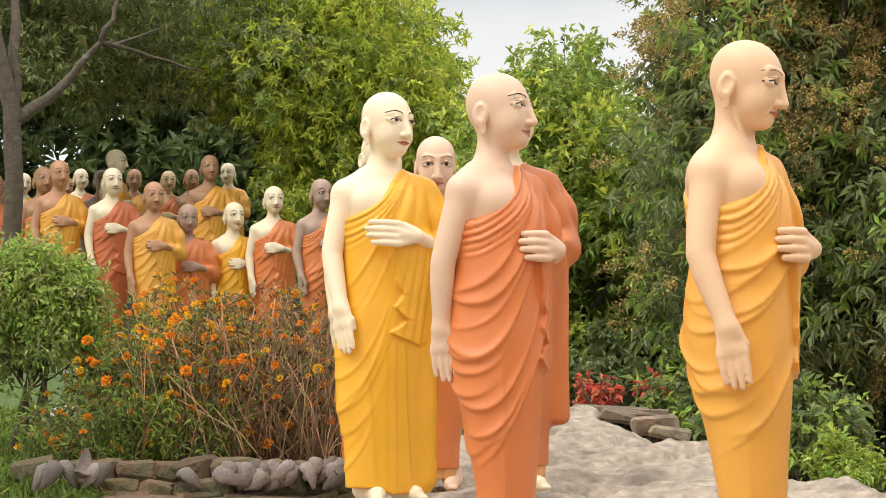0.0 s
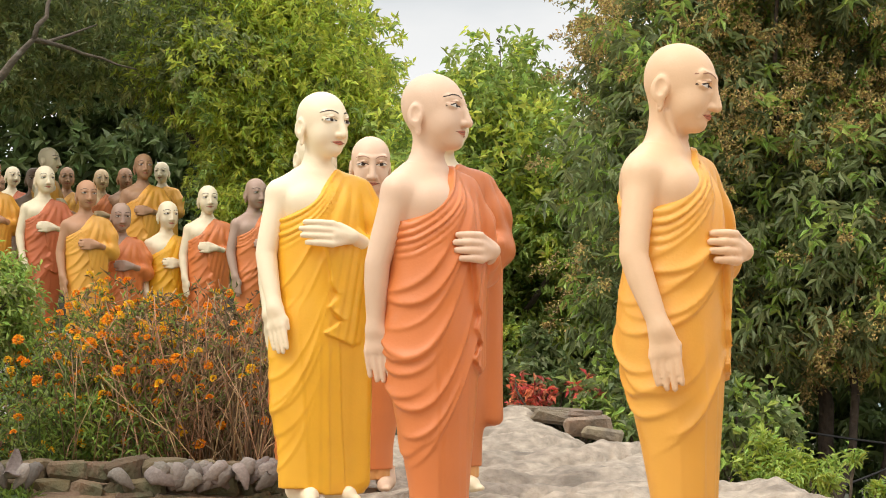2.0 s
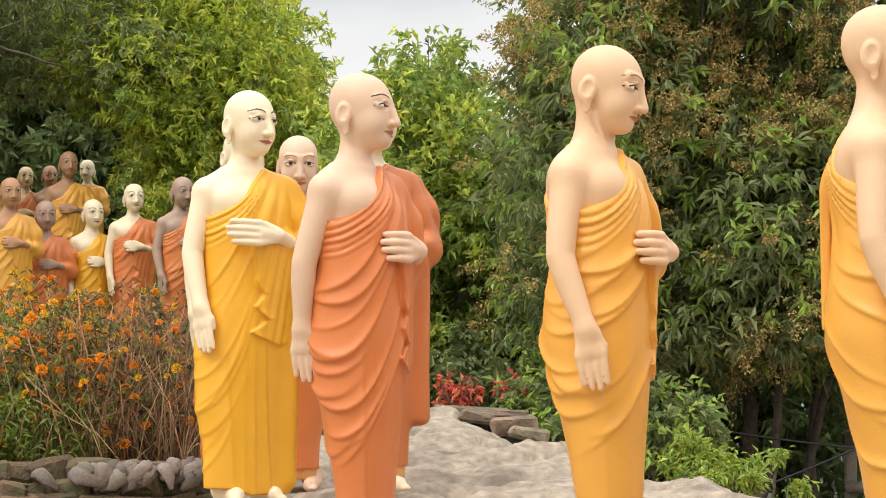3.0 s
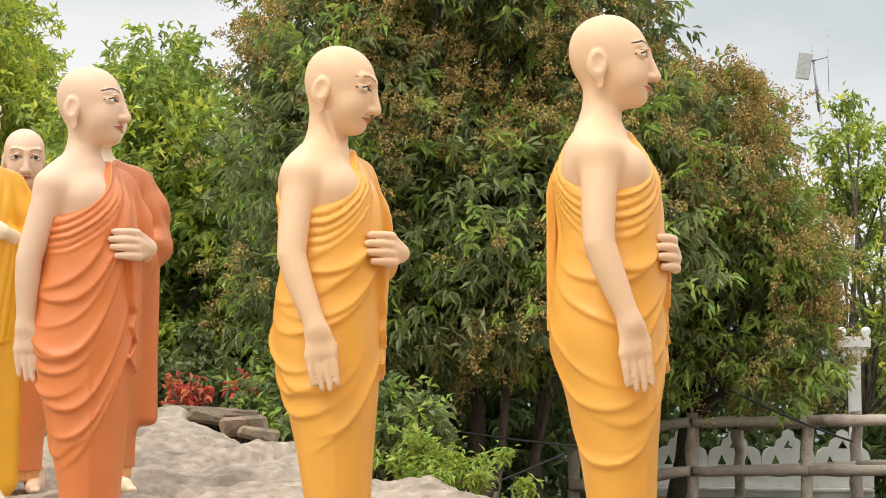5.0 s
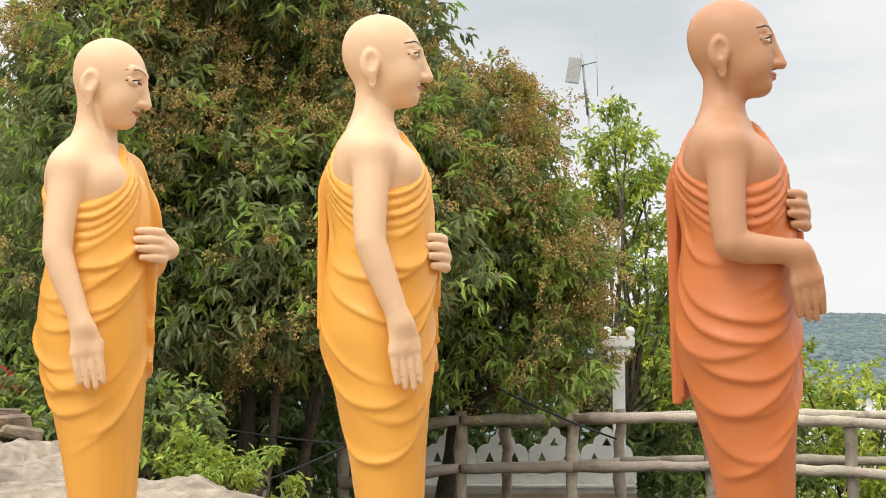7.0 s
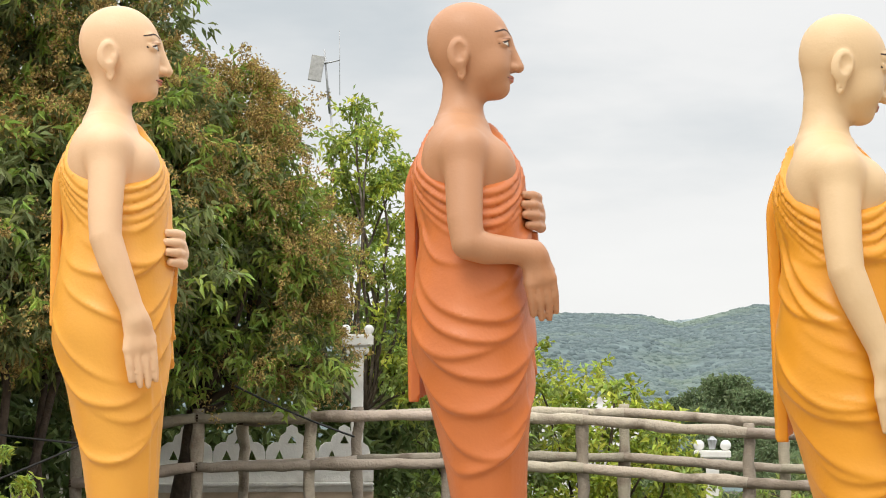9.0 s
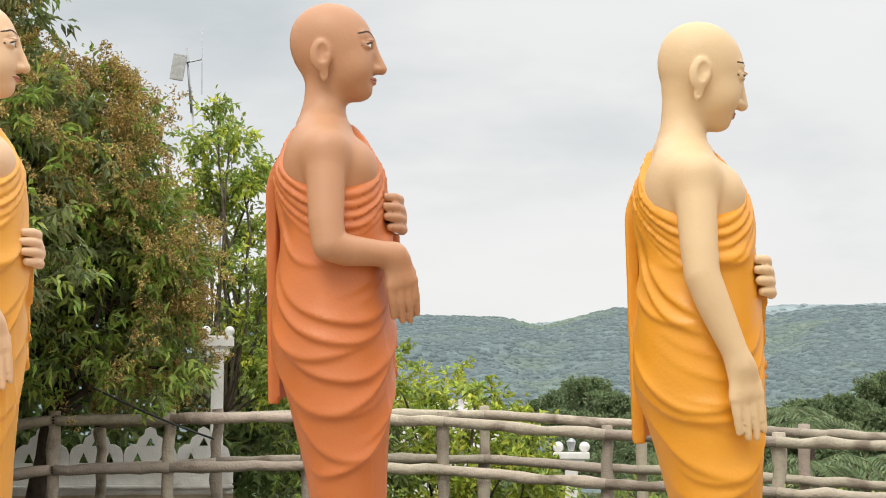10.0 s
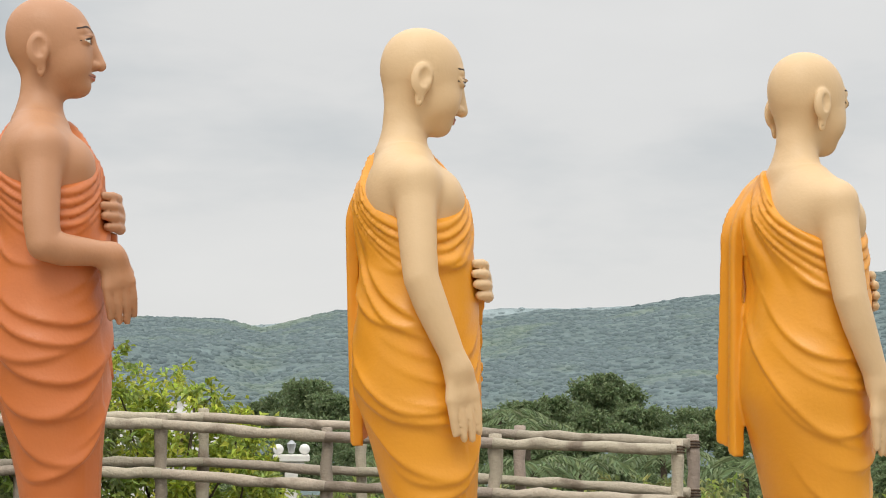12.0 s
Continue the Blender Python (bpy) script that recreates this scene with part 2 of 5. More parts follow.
def hand_field(p, wrist, aim, side, palm=0.070, width=0.051, finger=0.108, curl=0.0, thick=0.0168, left=False):
    """A hand from the wrist along aim, its width along side, thumb at the positive side; curl bends the fingers to the palm."""
    w, a, s = (np.array(v, float) for v in (wrist, aim, side))
    a /= np.linalg.norm(a)
    s -= a * (s @ a)
    s /= np.linalg.norm(s)
    n = np.cross(a, s) if left else np.cross(s, a)
    d = limb(p, w, w + a * palm, 0.024, 0.022)
    for i, u in enumerate((-0.75, -0.25, 0.25, 0.75)):
        knuckle = w + a * (palm + 0.022 - 0.004 * abs(i - 1.6)) + s * u * width
        d = blend(d, limb(p, w + a * 0.016 + s * u * 0.026, knuckle, 0.0165, 0.0165), 0.014)
        f = finger * (0.86, 1.0, 1.04, 0.94)[i]
        mid = knuckle + (a * math.cos(curl * 0.5) + n * math.sin(curl * 0.5)) * f * 0.5
        tip = mid + (a * math.cos(curl) + n * math.sin(curl)) * f * 0.5
        d = blend(d, np.minimum(limb(p, knuckle, mid, thick * 0.85, thick * 0.78), limb(p, mid, tip, thick * 0.78, thick * 0.6)), 0.0025)
    thumb = w + a * 0.026 + s * 0.027
    joint = thumb + a * 0.036 + s * 0.020 + n * 0.012
    d = blend(d, limb(p, thumb, joint, 0.017, 0.013), 0.012)
    return blend(d, limb(p, joint, joint + a * 0.042 + n * 0.012 - s * 0.002, 0.013, 0.009), 0.004)


def neckline(x, back):
    """Height of the robe's upper edge across the body, from under the bare right arm up to the left of the neck."""
    u = np.clip((x + 0.20) / 0.285, 0, 1.2)
    return 1.258 + 0.268 * u ** np.where(back, 1.12, 1.22)


def robe_folds(p, rng, lines, deep):
    """Relief of the cloth: pleats along the upper edge, swags round the right side, long pleats in the skirt."""
    x, y, z = p
    side = np.arctan2(y, -x)                     # 0 at the right side, -90 in front, 90 behind
    c = np.cos(side)
    below = neckline(x, y > 0.02) - z
    pleat = np.clip((0.075 - x) / 0.09, 0, 1) * np.clip((below + 0.02) / 0.02, 0, 1) * np.clip((0.155 - below) / 0.05, 0, 1)
    wob = 0.008 * np.sin(2.3 * side + rng[0]) + 0.003 * np.sin(5 * side + rng[1])
    cord = (below + wob) / (0.021 + 0.034 * np.clip(0.07 - x, 0, 0.26) + 0.003 * np.sin(side * 1.5 + rng[0]))
    uneven = 0.8 + 0.35 * np.sin(2.4 * np.floor(cord) + 1.6 * side + rng[1])
    out = 0.0150 * deep * pleat * uneven * (np.abs(np.sin(np.pi * cord)) - 0.45)
    fan = np.arctan2(x - 0.15, 1.56 - z) + 0.5 * np.abs(y) + 0.04 * np.sin(z * 9 + rng[2])
    reach = np.sqrt((x - 0.15) ** 2 + (z - 1.52) ** 2)
    drape = np.clip((reach - 0.08) / 0.12, 0, 1) * np.clip((0.62 - reach) / 0.3, 0, 1) * np.clip((x + 0.16) / 0.12, 0, 1) * (1 - pleat * np.clip((0.02 - x) / 0.1, 0, 1))
    out = out + deep * drape * (0.0140 * (np.abs(np.sin(fan * 10.5 + rng[3])) - 0.55) + 0.005 * np.clip((reach - 0.18) / 0.1, 0, 1) * (np.abs(np.sin(fan * 17 + rng[1])) - 0.5))
    for level, height, width, centre, spread, swing in lines:
        gap = z + swing * c + 0.05 * np.sin(side) * math.sin(level * 40) + wob - level
        ridge = np.where(gap < 0, np.exp(-(gap / 0.0085) ** 2), np.exp(-(np.abs(gap) / width) ** 1.1))
        out = out + height * deep * ridge * np.exp(-np.abs((side - centre) / spread) ** 2.6) * np.clip((1.20 - z) / 0.08, 0, 1)
    skirt = np.clip((0.90 - z) / 0.25, 0, 1) * np.clip((-0.35 - side) / 0.4, 0, 1)
    for k in range(5):
        at, lean = rng[3 + k], 0.35 + 0.3 * math.sin(rng[k] * 5)
        gap = side - at - lean * (z - 0.4)
        out = out + 0.0075 * skirt * np.where(gap < 0, np.exp(-(gap / 0.045) ** 2), np.exp(-gap / 0.22)) * (0.6 + 0.4 * math.sin(rng[8 + k]))
    return 0.027 * np.tanh(out / 0.027)


def statue_fields(look_of):
    """Skin and robe fields of one statue."""
    o = dict(nod=0.0, yaw=0.0, arm="down", hold=(-0.01, -0.205, 1.165), seed=1, deep=1.0, jaw=1.0, tail=True, front=True, wide=0.0, long=0.0, flare=0.0, back=0.186, hem=0.115, zig=1.0, zx=0.0, swag=1.0, swing=1.0, old=False, tail_end=0.655, palm=0.070, finger=0.105, curl=0.75)
    o.update(look_of)
    rnd = random.Random(o["seed"])
    rng = [rnd.uniform(0, 6) for _ in range(3)] + [-1.9 + 0.42 * k + rnd.uniform(-0.12, 0.12) for k in range(5)] + [rnd.uniform(0, 6) for _ in range(6)]
    lines = []
    level = 0.66
    while level < 1.36:
        lines.append((level, o["swag"] * rnd.uniform(0.009, 0.020), rnd.uniform(0.016, 0.040), rnd.choice((-1.3, -0.9, -0.5, 0.0, 0.4, 0.9)) + rnd.uniform(-0.2, 0.2), rnd.uniform(0.6, 1.25), o["swing"] * rnd.uniform(0.15, 0.27)))
        level += rnd.uniform(0.036, 0.080)
    hold = np.array(o["hold"])
    elbow_l, wrist_l = (0.268, -0.03, 1.125), tuple(hold + (0.085, 0.022, 0.0))
    shoulder_r, shoulder_l = (-0.188, 0.030, 1.372), (0.186, 0.030, 1.378)
    if o["arm"] == "down":
        elbow_r, wrist_r, tip, thumb = (-0.252, 0.034, 1.10), (-0.246, -0.062, 0.858), (0.06, -0.16, -1.0), (0.42, -1.0, 0.0)
    elif o["arm"] == "behind":
        elbow_r, wrist_r, tip, thumb = (-0.232, 0.095, 1.10), (-0.205, 0.120, 0.862), (0.06, -0.06, -1.0), (0.42, -1.0, 0.0)
    else:
        elbow_r, wrist_r, tip, thumb = (-0.258, 0.030, 1.085), (-0.165, -0.165, 1.072), (0.10, -0.24, -1.0), (0.45, -1.0, 0.2)

    def arms(p):
        sh, el, wr = (np.array(v) for v in (shoulder_r, elbow_r, wrist_r))
        upper, fore = sh + (el - sh) * 0.72, el + (wr - el) * 0.30
        turn = [sh, upper, upper * 0.14 + el * 0.72 + fore * 0.14, fore, wr]
        d = limb(p, turn[0], turn[1], 0.059, 0.051)
        for k, (ra, rb) in enumerate(((0.051, 0.048), (0.048, 0.046), (0.046, 0.033))):
            d = np.minimum(d, limb(p, turn[k + 1], turn[k + 2], ra, rb))
        h = hand_field(p, wrist_r, tip, thumb, curl=0.35 if o["arm"] == "bent" else 0.12)
        d = blend(d, h, 0.035)
        f = limb(p, elbow_l, wrist_l, 0.046, 0.030)
        f = blend(f, hand_field(p, wrist_l, (-1.0, -0.10, 0.06), (0.1, 0.1, 1.0), palm=o["palm"], width=0.060, finger=o["finger"], curl=o["curl"], thick=0.0200, left=True), 0.02)
        return d, f

    def skin(p):
        d = trunk_field(p, -0.006)
        d = np.maximum(d, np.maximum(p[2] - 1.475, 0.9 - p[2]))
        d = blend(d, limb(p, shoulder_r, shoulder_l, 0.054, 0.054), 0.07)
        d = blend(d, ball(p, (-0.085, -0.058, 1.335), (0.09, 0.060, 0.075)), 0.06)
        d = blend(d, ball(p, (-0.09, 0.085, 1.36), (0.08, 0.06, 0.10)), 0.06)
        d = blend(d, limb(p, (0, 0.040, 1.42), (0, 0.026, 1.63), 0.068, 0.058), 0.035)
        d = blend(d, limb(p, (-0.03, 0.040, 1.475), (-0.160, 0.032, 1.388), 0.046, 0.054), 0.06)
        d = blend(d, limb(p, (0.03, 0.040, 1.475), (0.160, 0.032, 1.392), 0.046, 0.054), 0.06)
        right, left = arms(p)
        d = blend(d, right, 0.025)
        d = np.minimum(d, left)
        q = head_turned(p, o["nod"], o["yaw"])
        d = blend(d, head_field(q, jaw=o["jaw"], old=o["old"]), 0.03)
        if o["old"]:
            for sx in (-1, 1):
                d = blend(d, limb(p, (sx * 0.020, -0.040, 1.455), (sx * 0.066, -0.006, 1.600), 0.011, 0.010), 0.012)
        for sx in (-0.088, 0.088):
            d = np.minimum(d, blend(limb(p, (sx, 0.035, 0.05), (sx * 1.05, -0.125, 0.036), 0.046, 0.036), limb(p, (sx, 0.03, 0.06), (sx, 0.03, 0.25), 0.046, 0.052), 0.03))
            for k in range(5):
                d = blend(d, ball(p, (sx * 1.05 + math.copysign(0.028 - 0.014 * k, sx), -0.160 + 0.006 * k, 0.022), (0.010, 0.026, 0.014)), 0.006)
        return np.maximum(d, -p[2])

    def robe(p):
        x, y, z = p
        left = np.clip(x / 0.2, 0, 1)
        low = np.clip((0.70 - z) / 0.1, 0, 1)
        d = trunk_field(p, 0.019, o["flare"] * np.clip((0.9 - z) / 0.5, 0, 1))
        d = blend(d, trunk_field(p, 0.012, 0.0) + 0.0, 0.01)
        sleeve = blend(limb(p, (0.165, 0.016, 1.405), (0.235, -0.005, 1.27), 0.088, 0.088), limb(p, (0.235, -0.005, 1.27), (0.268, -0.03, 1.11), 0.088, 0.080), 0.05)
        sleeve = blend(sleeve, limb(p, elbow_l, tuple(np.array(elbow_l) * 0.55 + np.array(wrist_l) * 0.45), 0.072, 0.054), 0.03)
        hang = slab(p, (0.188 + o["wide"], -0.03, 0.92 - o["long"] / 2), (0.038, 0.080, 0.22 + o["long"] / 2), 0.035, -0.3) - 0.005 * np.abs(np.sin(y * 60 + z * 4))
        d = blend(d, sleeve, 0.05)
        d = blend(d, hang, 0.05)
        d = blend(d, limb(p, (0.075, 0.034, 1.440), (0.17, 0.02, 1.385), 0.068, 0.080), 0.05)
        d = d - robe_folds(p, rng, lines, o["deep"])
        edge = (z - neckline(x, y > 0.02)) * 0.72
        d = carve(np.maximum(d, edge), 1.505 - 0.25 * np.clip(x - 0.06, 0, 1) - z, 0.03)
        d = np.maximum(d, o["hem"] + 0.03 * np.clip((-x - 0.02) / 0.1, 0, 1) - z)
        if o["front"]:
            # the end of the cloth falling from the hand, its edge folded to and fro
            fall = np.clip((1.02 - z) / 0.28, 0, 1)
            wave = ((z - 0.69) / 0.115) % 1.0
            tri = np.abs(wave - 0.5) * 2
            edge_x = hold[0] + 0.035 + o["zx"] + 0.10 * (tri - 0.5) * fall * o["zig"] - 0.05 * np.clip((z - 0.9) / 0.25, 0, 1)
            lift = 0.012 + 0.018 * fall * (1 - wave) * np.exp(-np.clip(x - edge_x, 0, 1) / 0.022) + 0.014 * np.clip((z - 0.85) / 0.25, 0, 1)
            cloth = trunk_field(p, 0.019 + lift, 0.0) - 0.0065 * np.abs(np.sin((x - 0.18 * (z - 0.9)) * 62))
            cloth = np.maximum(cloth, edge_x - x)
            cloth = np.maximum(cloth, 0.690 + 0.35 * np.abs(x - hold[0] - 0.12) - z)
            cloth = np.maximum(np.maximum(cloth, z - 1.15), y + 0.02)
            cloth = np.maximum(cloth, x - hold[0] - 0.215)
            d = blend(d, cloth, 0.006)
        if o["tail"]:
            back = o["back"] - 2.7 * np.clip(z - 1.28, 0, None) ** 2 - 0.9 * (x - 0.13) ** 2 + 0.012 * np.sin(x * 52 + z * 2)
            tail = np.abs(y - back) - 0.017
            tail = np.maximum(tail, np.abs(x - 0.140 - 0.04 * (1.4 - z)) - 0.050 - 0.025 * np.clip(1.2 - z, 0, 1))
            tail = np.maximum(tail, np.maximum(z - 1.50, o["tail_end"] + 0.35 * (x - 0.14) - z))
            d = blend(d, tail, 0.012)
        return d

    def under(p):
        d = trunk_field(p, 0.004, o["flare"]) - 0.004 * np.sin(np.arctan2(p[1], p[0]) * 17)
        return np.maximum(np.maximum(d, p[2] - 0.2), 0.062 - p[2])

    return skin, robe, under, o


def face_paint(o, verts, faces, index):
    """Eyes, brows, lips and the shade of the lid crease, laid on the head as thin patches."""
    def front(x, z):
        lo, hi = np.full(x.shape, -0.20, np.float32), np.full(x.shape, -0.02, np.float32)
        for _ in range(18):
            mid = (lo + hi) / 2
            out = head_field((x, mid, z), ears=False, jaw=o["jaw"], old=o["old"]) > 0
            lo, hi = np.where(out, mid, lo), np.where(out, hi, mid)
        return lo

    c, s = math.cos(o["nod"]), math.sin(o["nod"])
    cy, sy = math.cos(o["yaw"]), math.sin(o["yaw"])

    def lay(upper, lower, x0, x1, slot, lift, n=14, m=5):
        xs = np.linspace(x0, x1, n)
        base = sum(len(v) for v in verts)
        pts = []
        for x in xs:
            for k in range(m):
                pts.append((x, lower(x) + (upper(x) - lower(x)) * k / (m - 1)))
        pts = np.array(pts, np.float32)
        y = front(pts[:, 0], pts[:, 1]) - lift
        q = np.stack([pts[:, 0], y - 0.01, pts[:, 1] - 1.58], 1)
        q = np.stack([q[:, 0], q[:, 1] * c - q[:, 2] * s, q[:, 1] * s + q[:, 2] * c], 1)
        q = np.stack([q[:, 0] * cy - q[:, 1] * sy, q[:, 0] * sy + q[:, 1] * cy + 0.01, q[:, 2] + 1.58], 1)
        verts.append(q)
        f = [(base + i * m + k, base + i * m + k + 1, base + (i + 1) * m + k + 1, base + (i + 1) * m + k) for i in range(n - 1) for k in range(m - 1)]
        if x1 > x0:
            f = [g[::-1] for g in f]
        faces.append(np.array(f))
        index.append(np.full(len(f), slot))

    for sgn in (-1, 1):
        arc = lambda u: math.sqrt(max(0.0, 1 - u * u))
        eu = lambda x: (abs(x) - 0.0490) / 0.0280
        lay(lambda x: 1.7095 + 0.0078 * arc(eu(x)), lambda x: 1.7090 - 0.0060 * arc(eu(x)), sgn * 0.0212, sgn * 0.0768, 3, 0.0006)
        iu = lambda x: (abs(x) - 0.0480) / 0.0110
        lay(lambda x: 1.7100 + 0.0076 * arc(iu(x)), lambda x: 1.7095 - 0.0056 * arc(iu(x)), sgn * 0.0370, sgn * 0.0590, 4, 0.0014, 8)
        lay(lambda x: 1.7190 - 0.0085 * eu(x) ** 2 + 0.0018, lambda x: 1.7176 - 0.0092 * eu(x) ** 2 - 0.0016, sgn * 0.0200, sgn * 0.0790, 4, 0.0010, 16, 3)
        # thin brown line: shade of the upper lid's crease, put in as colour
        lay(lambda x: 1.7275 - 0.0075 * eu(x) ** 2 + 0.0008, lambda x: 1.7275 - 0.0075 * eu(x) ** 2 - 0.0008, sgn * 0.0240, sgn * 0.0730, 6, 0.0009, 14, 2)
        bu = lambda x: (abs(x) - 0.050) / 0.036
        # old faces have a raised brow; its shade is coloured brown instead of ink
        lay(lambda x: 1.7530 - 0.0130 * bu(x) ** 2 + 0.0034 * (1 - 0.55 * max(0, bu(x))), lambda x: 1.7525 - 0.0130 * bu(x) ** 2 - 0.0016, sgn * 0.017, sgn * 0.083, 6 if o["old"] else 4, 0.0010, 18, 3)
    arc = lambda u: max(0.0, 1 - abs(u) ** 1.6)
    lay(lambda x: 1.6125 + 0.0075 * arc(x / 0.042) - (0.0014 if abs(x) < 0.004 else 0), lambda x: 1.6118 + 0.0002, -0.0415, 0.0415, 5, 0.0008, 23)
    lay(lambda x: 1.6114, lambda x: 1.6112 - 0.0105 * arc(x / 0.036), -0.0355, 0.0355, 5, 0.0008, 21)
    lay(lambda x: 1.6119 + 0.0007, lambda x: 1.6119 - 0.0007, -0.042, 0.042, 4, 0.0009, 23, 2)


def statue_mesh(name, look_of, fine=True):
    skin, robe, under, o = statue_fields(look_of)
    verts, faces, index = [], [], []

    def add(v, q, slot):
        base = sum(len(k) for k in verts)
        verts.append(v)
        faces.append(q + base)
        index.append(np.full(len(q), slot))

    if fine:
        add(*skin_net(skin, (-0.17, -0.22, 1.52), (0.17, 0.20, 1.875), 0.0042), 0)
        add(*skin_net(skin, (-0.37, -0.36, 0.55), (-0.09, 0.16, 1.53), 0.0068), 0)
        add(*skin_net(skin, (-0.10, -0.16, 1.25), (0.27, 0.16, 1.53), 0.011), 0)
        add(*skin_net(skin, (-0.20, -0.36, 1.00), (0.31, -0.10, 1.27), 0.0062), 0)
        add(*skin_net(skin, (-0.18, -0.24, -0.02), (0.18, 0.12, 0.13), 0.009), 0)
        add(*skin_net(robe, (-0.30, -0.32, -0.01), (0.40, 0.28, 1.62), 0.0070), 1)
        add(*skin_net(under, (-0.24, -0.20, 0.04), (0.24, 0.20, 0.18), 0.012), 2)
    else:
        add(*skin_net(skin, (-0.19, -0.22, 1.50), (0.19, 0.20, 1.875), 0.0085), 0)
        add(*skin_net(skin, (-0.37, -0.36, 0.55), (0.31, 0.16, 1.53), 0.0135), 0)
        add(*skin_net(skin, (-0.18, -0.24, -0.02), (0.18, 0.12, 0.13), 0.016), 0)
        add(*skin_net(robe, (-0.30, -0.32, 0.08), (0.40, 0.28, 1.62), 0.0115), 1)
        add(*skin_net(under, (-0.24, -0.20, 0.04), (0.24, 0.20, 0.18), 0.02), 2)
    face_paint(o, verts, faces, index)
    me = bpy.data.meshes.new(name)
    me.from_pydata(np.concatenate(verts).tolist(), [], np.concatenate(faces).tolist())
    for m in (SKIN["peach"], ROBE["orange"], HEM, EYE_WHITE, INK, LIP, CREASE):
        me.materials.append(m)
    me.polygons.foreach_set("material_index", np.concatenate(index).astype(np.int32))
    me.polygons.foreach_set("use_smooth", np.full(len(me.polygons), True))
    return me


def painted(name, colour, rough=0.50, stain=None, spread=0.05):
    return material(name, colour, rough, spread, 5.0, stain or tuple(0.8 * c + 0.02 for c in colour), 2.4, 0.60, 0.12, 90.0, hue=0.0)


SKIN = dict(cream=painted("paint cream skin", (0.86, 0.71, 0.49)), pink=painted("paint pink skin", (0.73, 0.50, 0.345)),
            peach=painted("paint peach skin", (0.76, 0.50, 0.30)), tan=painted("paint tan skin", (0.50, 0.255, 0.135)),
            straw=painted("paint straw skin", (0.68, 0.48, 0.27)), grey=painted("paint grey brown skin", (0.40, 0.26, 0.19)),
            brown=painted("paint brown skin", (0.44, 0.24, 0.13)), white=painted("paint pale skin", (0.80, 0.67, 0.46)))
ROBE = dict(yellow=painted("paint yellow robe", (0.83, 0.42, 0.025), 0.4, (0.74, 0.30, 0.03)),
            orange=painted("paint orange robe", (0.80, 0.385, 0.06), 0.4, (0.84, 0.45, 0.13)),
            coral=painted("paint coral robe", (0.67, 0.20, 0.055), 0.42, (0.72, 0.30, 0.15)),
            salmon=painted("paint salmon robe", (0.56, 0.165, 0.045), 0.4, (0.62, 0.22, 0.075)),
            deep=painted("paint deep orange robe", (0.74, 0.315, 0.022), 0.4, (0.66, 0.22, 0.03)),
            red=painted("paint red robe", (0.56, 0.15, 0.055), 0.5, (0.42, 0.12, 0.06)))
HEM = painted("paint ochre hem", (0.72, 0.36, 0.12), 0.5)
EYE_WHITE = material("paint eye white", (0.80, 0.78, 0.72), 0.3, 0.02, bump=0)
INK = material("paint dark line", (0.04, 0.02, 0.012), 0.75, 0.1, bump=0)
CREASE = material("brown for lid crease and brow shade", (0.34, 0.16, 0.09), 0.5, 0.08, bump=0)
LIP = material("paint lip red", (0.46, 0.15, 0.09), 0.45, 0.05, bump=0)


def statue(mesh, bearing, distance, base, turn, skin, robe, label, size=1.0, group="procession of statues", lean=0.0):
    """Sets a statue; turn: degrees by which it faces away from the standing point, to its left."""
    ob = new("statue", mesh)
    for slot, m in zip(ob.material_slots, (SKIN[skin], ROBE[robe], HEM, EYE_WHITE, INK, LIP, CREASE)):
        slot.link = "OBJECT"
        slot.material = m
    x, y = polar(bearing, distance)
    crown = Matrix.Translation((x, y, base + 1.7))
    tip = crown @ Matrix.Rotation(-radians(lean), 4, Vector((*polar(bearing, 1.0), 0))) @ crown.inverted()
    ob.matrix_world = tip @ pose(x, y, base, 0, 0, turn - bearing) @ Matrix.Diagonal((size, size, size, 1))
    return tagged(ob, label, "statue", group)
